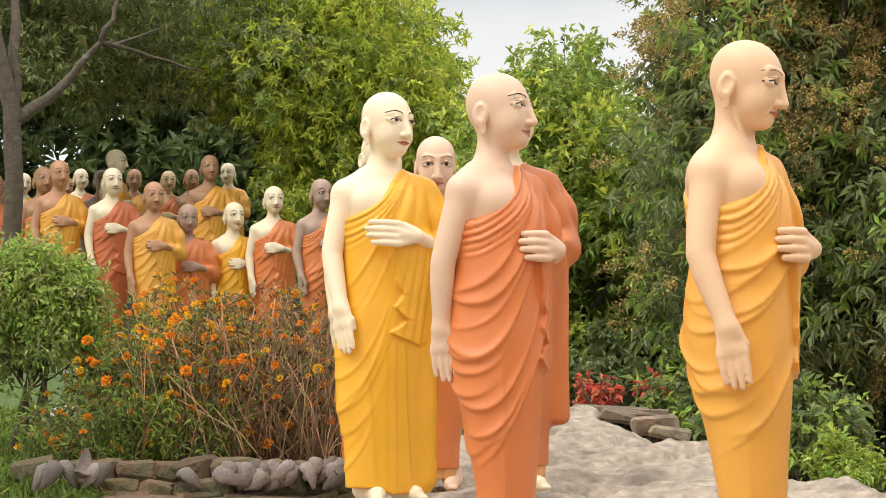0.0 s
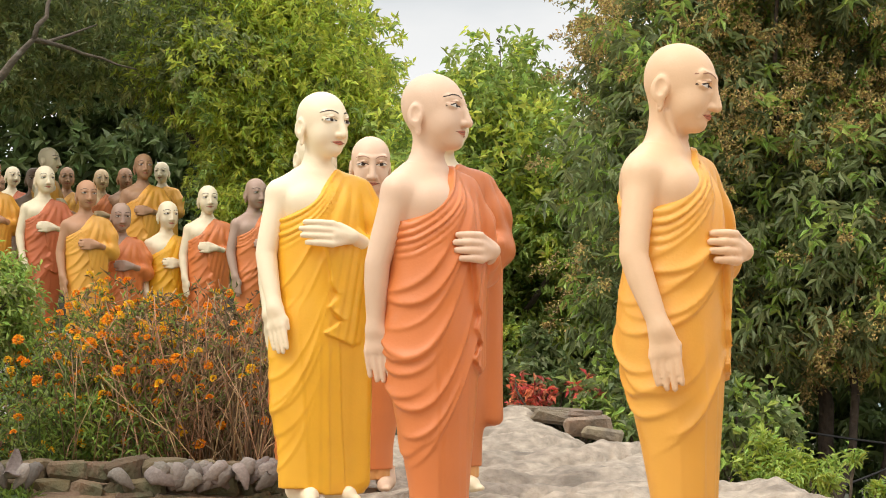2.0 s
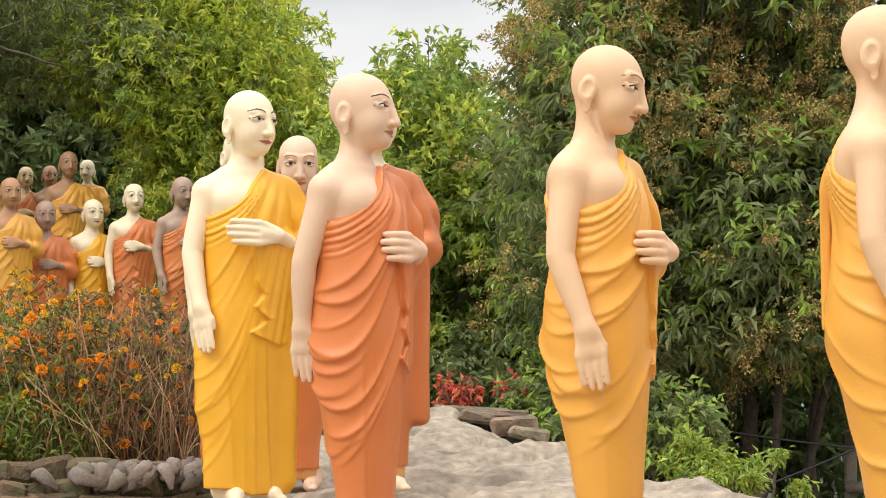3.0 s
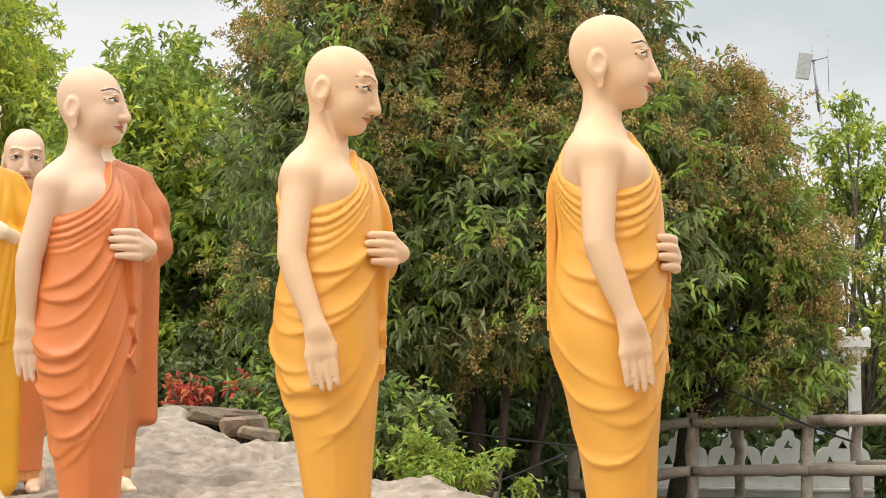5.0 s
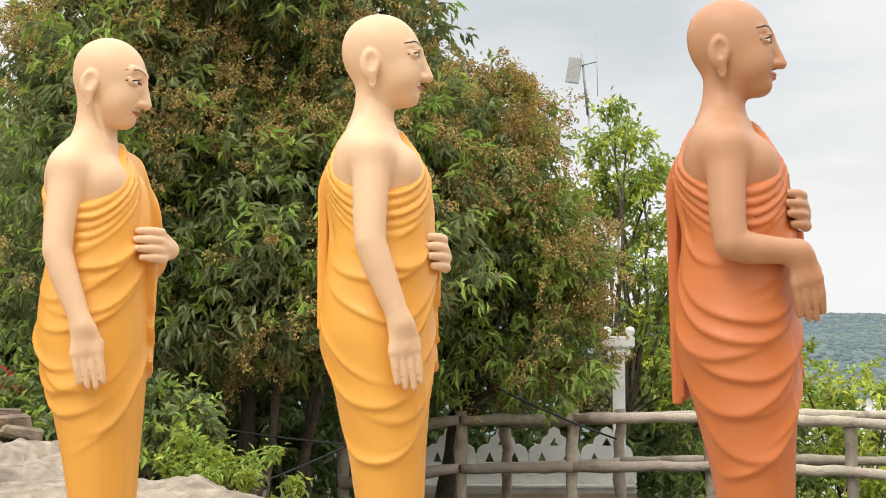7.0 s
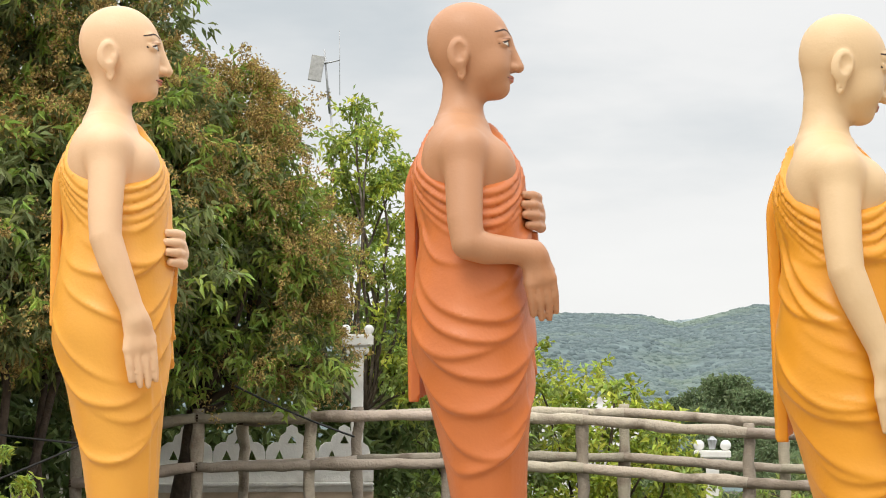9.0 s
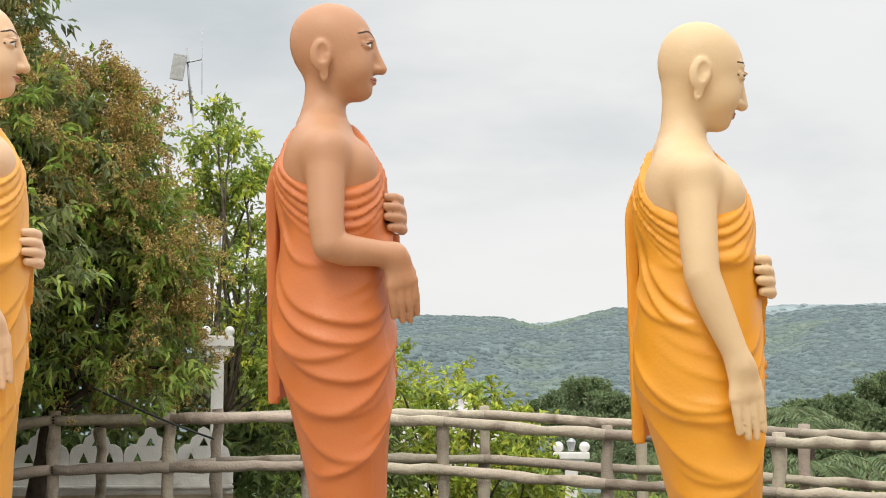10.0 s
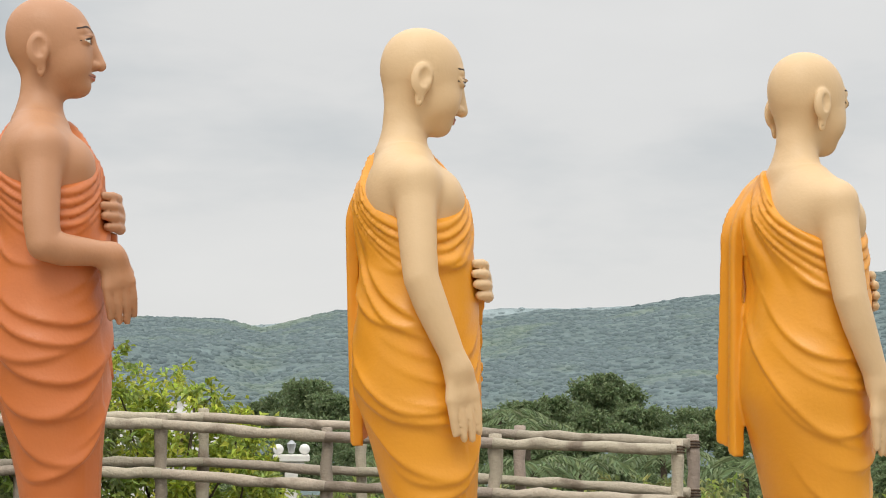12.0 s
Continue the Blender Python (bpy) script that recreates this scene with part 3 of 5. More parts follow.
# ---- ground, rock, hills ----
LAND = [  # bearing, then (distance, height) along it
    (-60, [(0, 0), (4, 0.5), (8, 1.0), (12, 1.4), (25, 3.0), (60, 6), (3000, 6)]),
    (-14, [(0, 0), (5, 0.75), (8.7, 0.98), (9.5, 1.12), (12, 1.25), (15, 1.5), (18.6, 1.95), (25, 3.0), (40, 5), (80, 8), (3000, 8)]),
    (-4, [(0, 0), (5, 0.84), (8.7, 1.0), (10, 1.15), (12, 1.25), (15, 1.45), (18.6, 1.75), (25, 3.0), (40, 5), (80, 8), (3000, 8)]),
    (0, [(0, 0), (5, 0.82), (7.9, 1.02), (9, 1.04), (11, 1.25), (13, 1.2), (18, 1.5), (25, 2.2), (40, 4), (80, 7), (3000, 7)]),
    (4.7, [(0, 0), (5, 0.82), (6.7, 0.92), (8, 1.06), (11.5, 1.44), (12.6, 1.2), (15, 1.0), (25, 1.4), (40, 3), (80, 6), (3000, 5)]),
    (8.5, [(0, 0), (5, 0.84), (6, 0.9), (8, 1.1), (9.8, 1.30), (11.4, 0.9), (14, 0.5), (25, 0.6), (40, 2), (80, 4), (3000, 4)]),
    (12.7, [(0, 0), (5, 0.84), (6, 0.9), (8, 1.13), (9, 0.95), (11, 0.5), (14, 0.3), (25, 0.0), (40, 0), (80, 0), (3000, -10)]),
    (15.6, [(0, 0), (5, 0.82), (6, 0.9), (7.6, 1.06), (9, 0.75), (11, 0.4), (14, 0.3), (25, -0.6), (40, -2), (80, -5), (3000, -30)]),
    (20, [(0, 0), (5, 0.84), (5.5, 0.87), (7, 0.90), (9, 0.5), (11, 0.35), (15, 0.3), (19, -0.4), (40, -5), (100, -14), (400, -36), (3000, -60)]),
    (31, [(0, 0), (4.8, 0.82), (5.3, 0.84), (7, 0.7), (9, 0.42), (11, 0.33), (16.5, 0.3), (20, -1.2), (40, -7), (100, -16), (400, -38), (3000, -60)]),
    (43, [(0, 0), (4.6, 0.72), (5, 0.73), (7, 0.6), (9, 0.35), (11, 0.22), (16, 0.18), (20, -1.5), (40, -7), (100, -16), (400, -38), (3000, -60)]),
    (55, [(0, 0), (4.8, 0.7), (5.3, 0.71), (7, 0.6), (9, 0.3), (11, 0.2), (16, 0.15), (20, -1.5), (40, -7), (100, -16), (400, -38), (3000, -60)]),
    (75, [(0, 0), (5, 0.5), (9, 0.2), (16, 0.1), (20, -1.5), (40, -7), (100, -16), (400, -38), (3000, -60)])]


def land(bearing, distance):
    """Height of the ground."""
    bearing, distance = np.asarray(bearing, float), np.asarray(distance, float)
    heights = np.stack([np.interp(distance, *zip(*profile)) for _, profile in LAND])
    at = [b for b, _ in LAND]
    u = np.clip(bearing, at[0], at[-1])
    k = np.clip(np.searchsorted(at, u, side="right") - 1, 0, len(at) - 2)
    at = np.array(at, float)
    t = (u - at[k]) / (at[k + 1] - at[k])
    t = t * t * (3 - 2 * t)
    grid = np.indices(u.shape)
    z = heights[(k, *grid)] * (1 - t) + heights[(k + 1, *grid)] * t
    behind = np.clip((np.abs(bearing - 8) - 70) / 50, 0, 1)
    return z * (1 - behind) - 0.3 * behind * np.clip(distance / 5, 0, 1)


def rough(x, y, scale, octaves=4, seed=0.0):
    """Fractal noise over arrays of places."""
    return np.array([noise.fractal(Vector((a * scale, b * scale, seed)), 1.0, 2.0, octaves) for a, b in zip(np.ravel(x), np.ravel(y))]).reshape(np.shape(x))


def sheet(nx, ny):
    i, j = np.meshgrid(np.arange(nx - 1), np.arange(ny - 1), indexing="ij")
    a = (i * ny + j).ravel()
    return np.stack([a, a + ny, a + ny + 1, a + 1], 1)


ROCK = material("weathered rock", (0.365, 0.30, 0.23), 0.85, 0.40, 15.0, (0.20, 0.16, 0.12), 3.6, 0.54, 0.9, 34.0)
SOIL = material("brown soil", (0.19, 0.12, 0.065), 0.95, 0.35, 14.0, (0.08, 0.065, 0.04), 2.0, 0.5, 0.8, 40.0)
TURF = material("rough turf", (0.075, 0.12, 0.025), 0.9, 0.4, 20.0, (0.10, 0.085, 0.04), 1.1, 0.58, 0.8, 60.0)
DUFF = material("leaf litter", (0.055, 0.05, 0.025), 0.95, 0.4, 9.0, (0.03, 0.035, 0.015), 0.8, 0.5, 0.8, 20.0)

bearings = np.concatenate([np.arange(-172, -30, 8.0), np.arange(-30, 78, 0.75), np.arange(78, 185, 8.0), [188.0]])
rings = np.concatenate([[0.0004], np.geomspace(0.8, 60, 110), np.geomspace(66, 3000, 40)])
bb, dd = np.meshgrid(bearings, rings, indexing="ij")
zz = land(bb, dd)
on_rock = (bb > -3.4) & (bb < 24) & (dd > 3.9) & (dd < 13.0)
gx, gy = dd * np.sin(np.radians(bb)), dd * np.cos(np.radians(bb))
zz = zz + 0.05 * rough(gx, gy, 0.7) * np.clip(dd / 6, 0, 1) - 0.16 * on_rock
faces = sheet(*bb.shape)
mid_b, mid_d = bb.ravel()[faces].mean(1), dd.ravel()[faces].mean(1)
kind = np.where((mid_b < -4) & (mid_d < 22), 1, 2)
kind = np.where((mid_b > -4) & (mid_b < 60) & (mid_d < 11.5), 0, kind)
kind = np.where((mid_b <= -4) & (mid_d < 8.7), 0, kind)
kind = np.where((mid_b < -2.5) & (mid_d > 8.7) & (mid_d < 13), 3, kind)
kind = np.where((mid_b < -11.5) & (mid_d > 8.7) & (mid_d < 15), 1, kind)
kind = np.where(mid_d < 8.7, 0, kind)
ground = mesh_object("ground", np.stack([gx, gy, zz], -1).reshape(-1, 3), faces, [ROCK, TURF, DUFF, SOIL], index=kind)
tagged(ground, "sloping ground of bare rock, soil, turf and leaf litter", "ground", kind="structure")

# the bare outcrop on which the near row stands
rb, rd = np.meshgrid(np.linspace(-4.6, 26, 340), np.linspace(3.6, 13.2, 200), indexing="ij")
rx, ry = rd * np.sin(np.radians(rb)), rd * np.cos(np.radians(rb))
rz = land(rb, rd)
lay = rough(rx * 0.6 + ry * 0.25, ry * 2.2 - rx * 0.5, 1.1, 5, 3.0)
pits = rough(rx * 0.7, ry * 1.3, 6.5, 5, 9.0)
crack = np.exp(-(rough(rx * 0.5, ry * 1.6, 0.9, 3, 21.0) / 0.02) ** 2)
rim = np.clip(np.minimum(np.minimum((rb + 4.6) / 1.6, (26 - rb) / 3), np.minimum((rd - 3.6) / 0.6, (13.2 - rd) / 0.7)), 0, 1)
steps = lay * 5.0
steps = (np.floor(steps) + np.clip((steps - np.floor(steps)) / 0.35, 0, 1)) / 5.0
chips = np.abs(rough(rx * 0.8 + ry * 0.3, ry * 1.5, 3.6, 4, 15.0))
rz = rz + 0.035 * lay + 0.045 * steps - 0.035 * chips + 0.018 * pits - 0.075 * crack - 0.35 * (1 - rim)
steady = np.clip((rd - 6.2) / 1.0, 0.25, 1)
rz = land(rb, rd) * (1 - steady) + rz * steady - 0.25 * (1 - rim) * (1 - steady)
rock = mesh_object("rock_outcrop", np.stack([rx, ry, rz], -1).reshape(-1, 3), sheet(*rb.shape), ROCK)
tagged(rock, "bare weathered grey-brown rock outcrop with cracks", "rock", kind="structure")

# wooded hills beyond the valley; the blue-grey distance haze is mixed into their colours
HILL_NEAR = material("haze-tinted near hillside", (0.122, 0.166, 0.165), 0.95, 0.35, 0.07, (0.16, 0.205, 0.165), 0.009, 0.55, 1.0, 0.09)
HILL_TREES = material("haze-tinted hillside treetops", (0.118, 0.158, 0.164), 0.95, 0.05, 0.2, (0.15, 0.20, 0.165), 0.009, 0.55, 0.0, 0.09, per="island", hue=0.008)
HILL_FAR = material("haze-tinted far hillside", (0.26, 0.32, 0.33), 0.95, 0.25, 0.05, (0.24, 0.29, 0.27), 0.006, 0.55, 1.0, 0.05)
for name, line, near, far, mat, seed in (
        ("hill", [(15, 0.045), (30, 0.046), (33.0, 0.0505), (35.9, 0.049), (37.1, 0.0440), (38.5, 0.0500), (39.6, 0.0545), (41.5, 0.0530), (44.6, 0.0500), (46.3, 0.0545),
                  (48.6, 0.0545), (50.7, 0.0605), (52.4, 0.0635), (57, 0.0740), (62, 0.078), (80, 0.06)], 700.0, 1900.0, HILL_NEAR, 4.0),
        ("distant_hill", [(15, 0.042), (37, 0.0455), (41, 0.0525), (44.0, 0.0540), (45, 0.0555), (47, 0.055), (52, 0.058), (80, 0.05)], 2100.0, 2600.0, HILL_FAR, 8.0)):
    hb, hu = np.meshgrid(np.linspace(14, 72, 900), np.linspace(0, 1, 70), indexing="ij")
    hd = near + (far - near) * hu
    top = far * np.interp(hb, *zip(*line))
    hx, hy = hd * np.sin(np.radians(hb)), hd * np.cos(np.radians(hb))
    spur = rough(hx, hy, 0.004, 4, seed)
    hz = -58 + (top + 58) * (hu ** 1.15) + 30 * spur * hu * (1 - hu) * 2.5
    canopy = rough(hx, hy, 0.035, 3, seed + 2)
    tufts = np.random.RandomState(5).uniform(0, 1, hz.shape)
    for _ in range(2):
        tufts = (np.roll(tufts, 1, 0) + tufts + np.roll(tufts, -1, 0)) / 3
    hz = hz + 0.8 * (canopy - 0.2) + (2.0 if seed < 5 else 1.5) * tufts
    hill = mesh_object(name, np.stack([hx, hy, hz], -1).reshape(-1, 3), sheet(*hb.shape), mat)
    tagged(hill, "wooded hill across the valley, coloured blue-green to stand for haze", "hill", kind="structure")
    # round tree crowns all over the hillside
    n = 30000 if seed < 5 else 5000
    hr = np.random.RandomState(int(seed) + 40)
    u, w = hr.uniform(60, 880, n), 69 * hr.uniform(0.12, 0.995, n) ** 0.8
    i, j = u.astype(int), w.astype(int)
    u, w = (u - i)[:, None], (w - j)[:, None]
    hill_v = np.stack([hx, hy, hz], -1)
    bm = bmesh.new()
    bmesh.ops.create_icosphere(bm, subdivisions=1, radius=1.0)
    ball_v = np.array([q.co for q in bm.verts])
    ball_f = np.array([[q.index for q in g.verts] for g in bm.faces])
    bm.free()
    foot = ball_v[:, 2:] < -0.1
    ball_v = np.where(foot, ball_v * (1.35, 1.35, 3.0), ball_v)  # each crown reaches down among its neighbours
    size = hr.uniform(1.4, 3.4, n)[:, None, None] * (1.0 if seed < 5 else 1.4)
    at = (hill_v[i, j] * (1 - u) + hill_v[i + 1, j] * u) * (1 - w) + (hill_v[i, j + 1] * (1 - u) + hill_v[i + 1, j + 1] * u) * w
    shape = ball_v[None] * (1.3, 1.3, 0.62) * (1 + 0.12 * hr.normal(0, 1, (n, len(ball_v), 1)))
    v = (at[:, None] + shape * size).reshape(-1, 3)
    f = (ball_f[None] + (np.arange(n) * len(ball_v))[:, None, None]).reshape(-1, 3)
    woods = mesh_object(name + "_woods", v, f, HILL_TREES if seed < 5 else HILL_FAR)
    tagged(woods, "dense green treetops covering the hill, with haze in their colour", "woods", kind="stuff")
# ---- plants ----
def leaf_green(name, colour, spread=0.16, leaf=0.38, rough_=0.5, hue=0.025):
    return material(name, colour, rough_, spread, 3.0, None, 1.0, 0.6, 0.0, 60.0, per="island", leaf=leaf, hue=hue)


MANGO = leaf_green("dark mango leaf", (0.235, 0.275, 0.108))
MANGO_NEW = leaf_green("fresh mango leaf", (0.35, 0.465, 0.10))
BRIGHT = leaf_green("bright green leaf", (0.60, 0.65, 0.12), leaf=0.48)
GLOSSY = leaf_green("glossy green leaf", (0.34, 0.43, 0.105))
OLIVE = leaf_green("olive leaf", (0.37, 0.385, 0.135))
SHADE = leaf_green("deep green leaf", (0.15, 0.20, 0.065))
LIME = leaf_green("lime leaf", (0.32, 0.38, 0.05))
WOODS = leaf_green("valley woods leaf", (0.185, 0.245, 0.115))
DRY = leaf_green("dry brown blossom", (0.48, 0.355, 0.125), 0.25, 0.3)
RED_LEAF = leaf_green("red leaf", (0.62, 0.16, 0.09), 0.3)
BARK = material("grey brown bark", (0.105, 0.08, 0.055), 0.9, 0.35, 12.0, (0.22, 0.20, 0.17), 3.0, 0.6, 0.9, 30.0)
DARK_BARK = material("dark bark", (0.07, 0.05, 0.035), 0.9, 0.35, 12.0, (0.11, 0.09, 0.07), 3.0, 0.6, 0.9, 30.0)


def unit(v):
    return v / (np.linalg.norm(v, axis=-1, keepdims=True) + 1e-9)


def leaves(base, aim, length, width, rs, fold=0.25, sag=0.25):
    """Verts and faces of pointed leaves, each two folded faces, from arrays of base places and directions."""
    n = len(base)
    aim = unit(aim)
    side = unit(np.cross(aim, rs.normal(0, 0.6, (n, 3)) + (0, 0, 1.0)))
    up = np.cross(side, aim)
    length, width = np.broadcast_to(length, n)[:, None], np.broadcast_to(width, n)[:, None]
    mid = base + aim * length * 0.45
    tip = base + aim * length - up * length * sag
    l, r = mid + side * width * 0.5 + up * width * fold, mid - side * width * 0.5 + up * width * fold
    verts = np.stack([base, r, tip, l], 1).reshape(-1, 3)
    i = np.arange(n)[:, None] * 4
    faces = np.concatenate([i + (0, 1, 2), i + (0, 2, 3)])
    return verts, faces


def rosettes(tips, out, count, length, width, rs, spread=1.0, droop=0.35, back=0.12):
    """Whorls of leaves at twig ends."""
    n = len(tips)
    t = np.repeat(tips, count, 0)
    o = np.repeat(out, count, 0)
    aim = unit(o * 0.6 + rs.normal(0, spread, t.shape)) + (0, 0, -droop)
    base = t - o * rs.uniform(0, back, (len(t), 1)) + rs.normal(0, 0.02, t.shape)
    return leaves(base, aim, length * rs.uniform(0.65, 1.2, len(t)), width * rs.uniform(0.7, 1.25, len(t)), rs)


def lump_tips(lumps, density, rs, inner=0.55):
    """Places and outward ways of twig ends over a crown's lumps (x, y, z, radius)."""
    tips, outs = [], []
    for x, y, z, r in lumps:
        n = max(3, int(density * r * r * 12))
        d = unit(rs.normal(0, 1, (n, 3)))
        d[:, 2] *= 0.85
        rad = r * rs.uniform(inner, 1.08, (n, 1))
        tips.append(np.array([x, y, z]) + d * rad)
        outs.append(d)
    return np.concatenate(tips), np.concatenate(outs)


def tube(points, radii, sides=7, rs=None, wobble=0.0):
    """Verts and faces of a tapered limb."""
    pts = np.asarray(points, float)
    if wobble and rs is not None:
        pts = pts + rs.normal(0, wobble, pts.shape)
    t = np.gradient(pts, axis=0)
    t = unit(t)
    ref = np.array([0.31, 0.2, 0.93]) if abs(t[:, 2]).mean() < 0.8 else np.array([1.0, 0.1, 0.0])
    u = unit(np.cross(t, ref))
    v = np.cross(t, u)
    a = np.arange(sides) / sides * 2 * np.pi
    ring = pts[:, None] + (u[:, None] * np.cos(a)[None, :, None] + v[:, None] * np.sin(a)[None, :, None]) * np.asarray(radii)[:, None, None]
    verts = ring.reshape(-1, 3)
    n = len(pts)
    faces = [[i * sides + j, i * sides + (j + 1) % sides, (i + 1) * sides + (j + 1) % sides, (i + 1) * sides + j] for i in range(n - 1) for j in range(sides)]
    faces += [list(range(sides))[::-1], [(n - 1) * sides + j for j in range(sides)]]
    return verts, faces


def merge(pieces):
    verts, faces, base = [], [], 0
    for v, f in pieces:
        verts.append(np.asarray(v))
        faces += [[k + base for k in g] for g in (f if isinstance(f, list) else f.tolist())]
        base += len(v)
    return np.concatenate(verts), faces


def bough(a, b, ra, rb, rs, n=7, bend=0.12):
    a, b = np.array(a, float), np.array(b, float)
    u = np.linspace(0, 1, n)[:, None]
    arc = rs.normal(0, bend, 3) * np.linalg.norm(b - a)
    pts = a + (b - a) * u + arc * (u * (1 - u)) * 1.6
    pts[1:-1] += rs.normal(0, 0.012 * np.linalg.norm(b - a), (n - 2, 3))
    return tube(pts, np.linspace(ra, rb, n))


def thing(name, x, y, z, label, category, group="", kind=""):
    e = new(name)
    e.location = (x, y, z)
    e.empty_display_size = 0.1
    bpy.context.view_layer.update()
    return tagged(e, label, category, group, kind)


def under_thing(ob, e):
    """Hangs a mesh built in world places under a thing."""
    ob.parent = e
    ob.matrix_parent_inverse = Matrix.Translation(e.location).inverted()
    return ob


def tree(name, label, stem, lumps, leaf_mats, density, count, length, width, rs, bark=BARK, girth=0.16, droop=0.35, spread=1.0, inner=0.55, limbs=True, extra=None, stems=()):
    """A tree: trunk and limbs to the crown's lumps, and a crown of leaves."""
    e = thing(name, *stem, label, "tree" if "tree" in name else "bush")
    pieces = []
    lumps = np.asarray(lumps, float)
    top = lumps[:, :3].mean(0)
    fork = np.array(stem) * 0.55 + top * 0.45
    fork[2] = stem[2] + 0.45 * (top[2] - stem[2])
    if limbs:
        pieces.append(bough(stem, fork, girth, girth * 0.7, rs))
        for l in lumps[:: max(1, len(lumps) // 16)]:
            pieces.append(bough(fork, l[:3], girth * 0.34, 0.010, rs, 8, 0.2))
        for sb, sd, tb, ts, r in stems:
            x, y = polar(sb, sd)
            pieces.append(bough((x, y, float(land(np.array([sb]), np.array([sd]))[0]) - 0.1), spot(tb, ts, sd + 0.6), r, r * 0.55, rs, 9, 0.1))
        v, f = merge(pieces)
        under_thing(mesh_object("trunk", v, f, bark), e)
    tips, out = lump_tips(lumps, density, rs, inner)
    pick = rs.uniform(0, 1, len(tips))
    share = 1.0 / len(leaf_mats)
    vs, fs, ix, base = [], [], [], 0
    for k, m in enumerate(leaf_mats):
        sel = (pick >= k * share) & (pick < (k + 1) * share)
        v, f = rosettes(tips[sel], out[sel], count, length, width, rs, spread, droop)
        vs.append(v), fs.append(f + base), ix.append(np.full(len(f), k))
        base += len(v)
    under_thing(mesh_object("crown", np.concatenate(vs), np.concatenate(fs), leaf_mats, smooth=False, index=np.concatenate(ix)), e)
    if extra:
        m, n, size = extra
        # flower heads grow in patches on the outer, lighter side of the crown
        patch = np.array([noise.fractal(Vector(q) * 0.8, 1.0, 2.0, 2) for q in tips])
        away = unit(tips[:, :2]) * 1.0
        odds = np.clip(patch + 0.32, 0.03, 1) ** 1.3 * np.clip(0.35 - (out[:, :2] * away).sum(1) + 0.5 * out[:, 2], 0.02, 2)
        sel = rs.choice(len(tips), n, p=odds / odds.sum())
        k = 70
        along = rs.uniform(0, 1, (n * k, 1))
        way = np.repeat(unit(out[sel] + (0, 0, 0.2) + rs.normal(0, 0.4, (n, 3))), k, 0)
        t = np.repeat(tips[sel], k, 0) + way * along * 0.26 - (0, 0, 0.10) * along ** 2 + rs.normal(0, 0.06, (n * k, 3)) * (1.1 - along)
        v, f = leaves(t, rs.normal(0, 1, t.shape), size, size * 0.5, rs)
        under_thing(mesh_object("blossom", v, f, m, smooth=False), e)
    return e


def spot(bearing, slope, distance):
    """A place by bearing, rise per metre seen from the eye, and distance."""
    x, y = polar(bearing, distance)
    return x, y, EYE + slope * distance


def crown_lumps(rs, outline, distance, depth, size, n):
    """Lumps scattered inside an outline given as (bearing, lowest, highest rise)."""
    b0, lo, hi = zip(*outline)
    out = []
    while len(out) < n:
        d = distance + rs.uniform(-0.5, 0.5) * depth
        r = size * rs.uniform(0.5, 1.25)
        m = math.degrees(r / d) * 0.85
        b = rs.uniform(b0[0], b0[-1])
        s = rs.uniform(min(lo), max(hi))
        if b - m < b0[0] or b + m > b0[-1]:
            continue
        top, low = min(np.interp(k, b0, hi) for k in (b - m * 0.7, b, b + m * 0.7)), np.interp(b, b0, lo)
        if low + r / d * 0.7 < s < top - r / d * 0.8:
            out.append((*spot(b, s, d), r))
    return out


rs = np.random.RandomState(7)


# the dark mango tree in flower behind the row
mango = [(5.6, 0.05, 0.14), (6.2, 0.03, 0.19), (7.2, 0.02, 0.24), (8.5, 0.01, 0.34), (14, 0.005, 0.38), (19.5, 0.0, 0.38), (21.0, 0.0, 0.30), (22.2, 0.0, 0.20), (22.8, 0.02, 0.12)]
tree("mango_tree", "large dark green mango tree with brown flower heads", (*polar(14.2, 14.2), 0.3), crown_lumps(rs, mango, 14.6, 2.8, 0.75, 165),
     [MANGO, MANGO, MANGO_NEW, MANGO], 13.0, 10, 0.125, 0.034, rs, DARK_BARK, 0.075, 0.5, 0.9, extra=(DRY, 2200, 0.034),
     stems=((13.2, 13.6, 12.8, 0.12, 0.035), (14.7, 13.4, 15.2, 0.14, 0.04), (15.6, 13.8, 16.4, 0.13, 0.04), (16.4, 14.0, 16.0, 0.15, 0.035), (12.2, 13.8, 11.2, 0.12, 0.035), (9.4, 14.0, 9.0, 0.1, 0.035)))
mango2 = [(18.5, 0.0, 0.15), (20.5, -0.005, 0.205), (22.5, -0.005, 0.215), (24.4, -0.005, 0.195), (24.9, 0.0, 0.14), (26.6, 0.0, 0.10), (26.9, 0.02, 0.05)]
tree("mango_tree", "spreading mango tree with fresh green leaves on top", (*polar(20.5, 15.6), 0.2), crown_lumps(rs, mango2, 15.4, 1.6, 0.5, 70),
     [MANGO, MANGO_NEW, MANGO_NEW], 16.0, 9, 0.12, 0.036, rs, DARK_BARK, 0.10, 0.5, 0.9, extra=(DRY, 500, 0.032))
green = [(-0.8, 0.0, 0.16), (1.2, 0.0, 0.19), (2.6, 0.0, 0.222), (5.6, 0.0, 0.222), (6.6, 0.0, 0.185), (8.0, 0.0, 0.16)]
tree("leafy_tree", "bushy tree with small glossy green leaves", (*polar(4.5, 17.2), 1.2), crown_lumps(rs, green, 17.0, 2.0, 0.5, 120),
     [GLOSSY, GLOSSY, BRIGHT], 17.0, 8, 0.105, 0.045, rs, BARK, 0.12, 0.25)
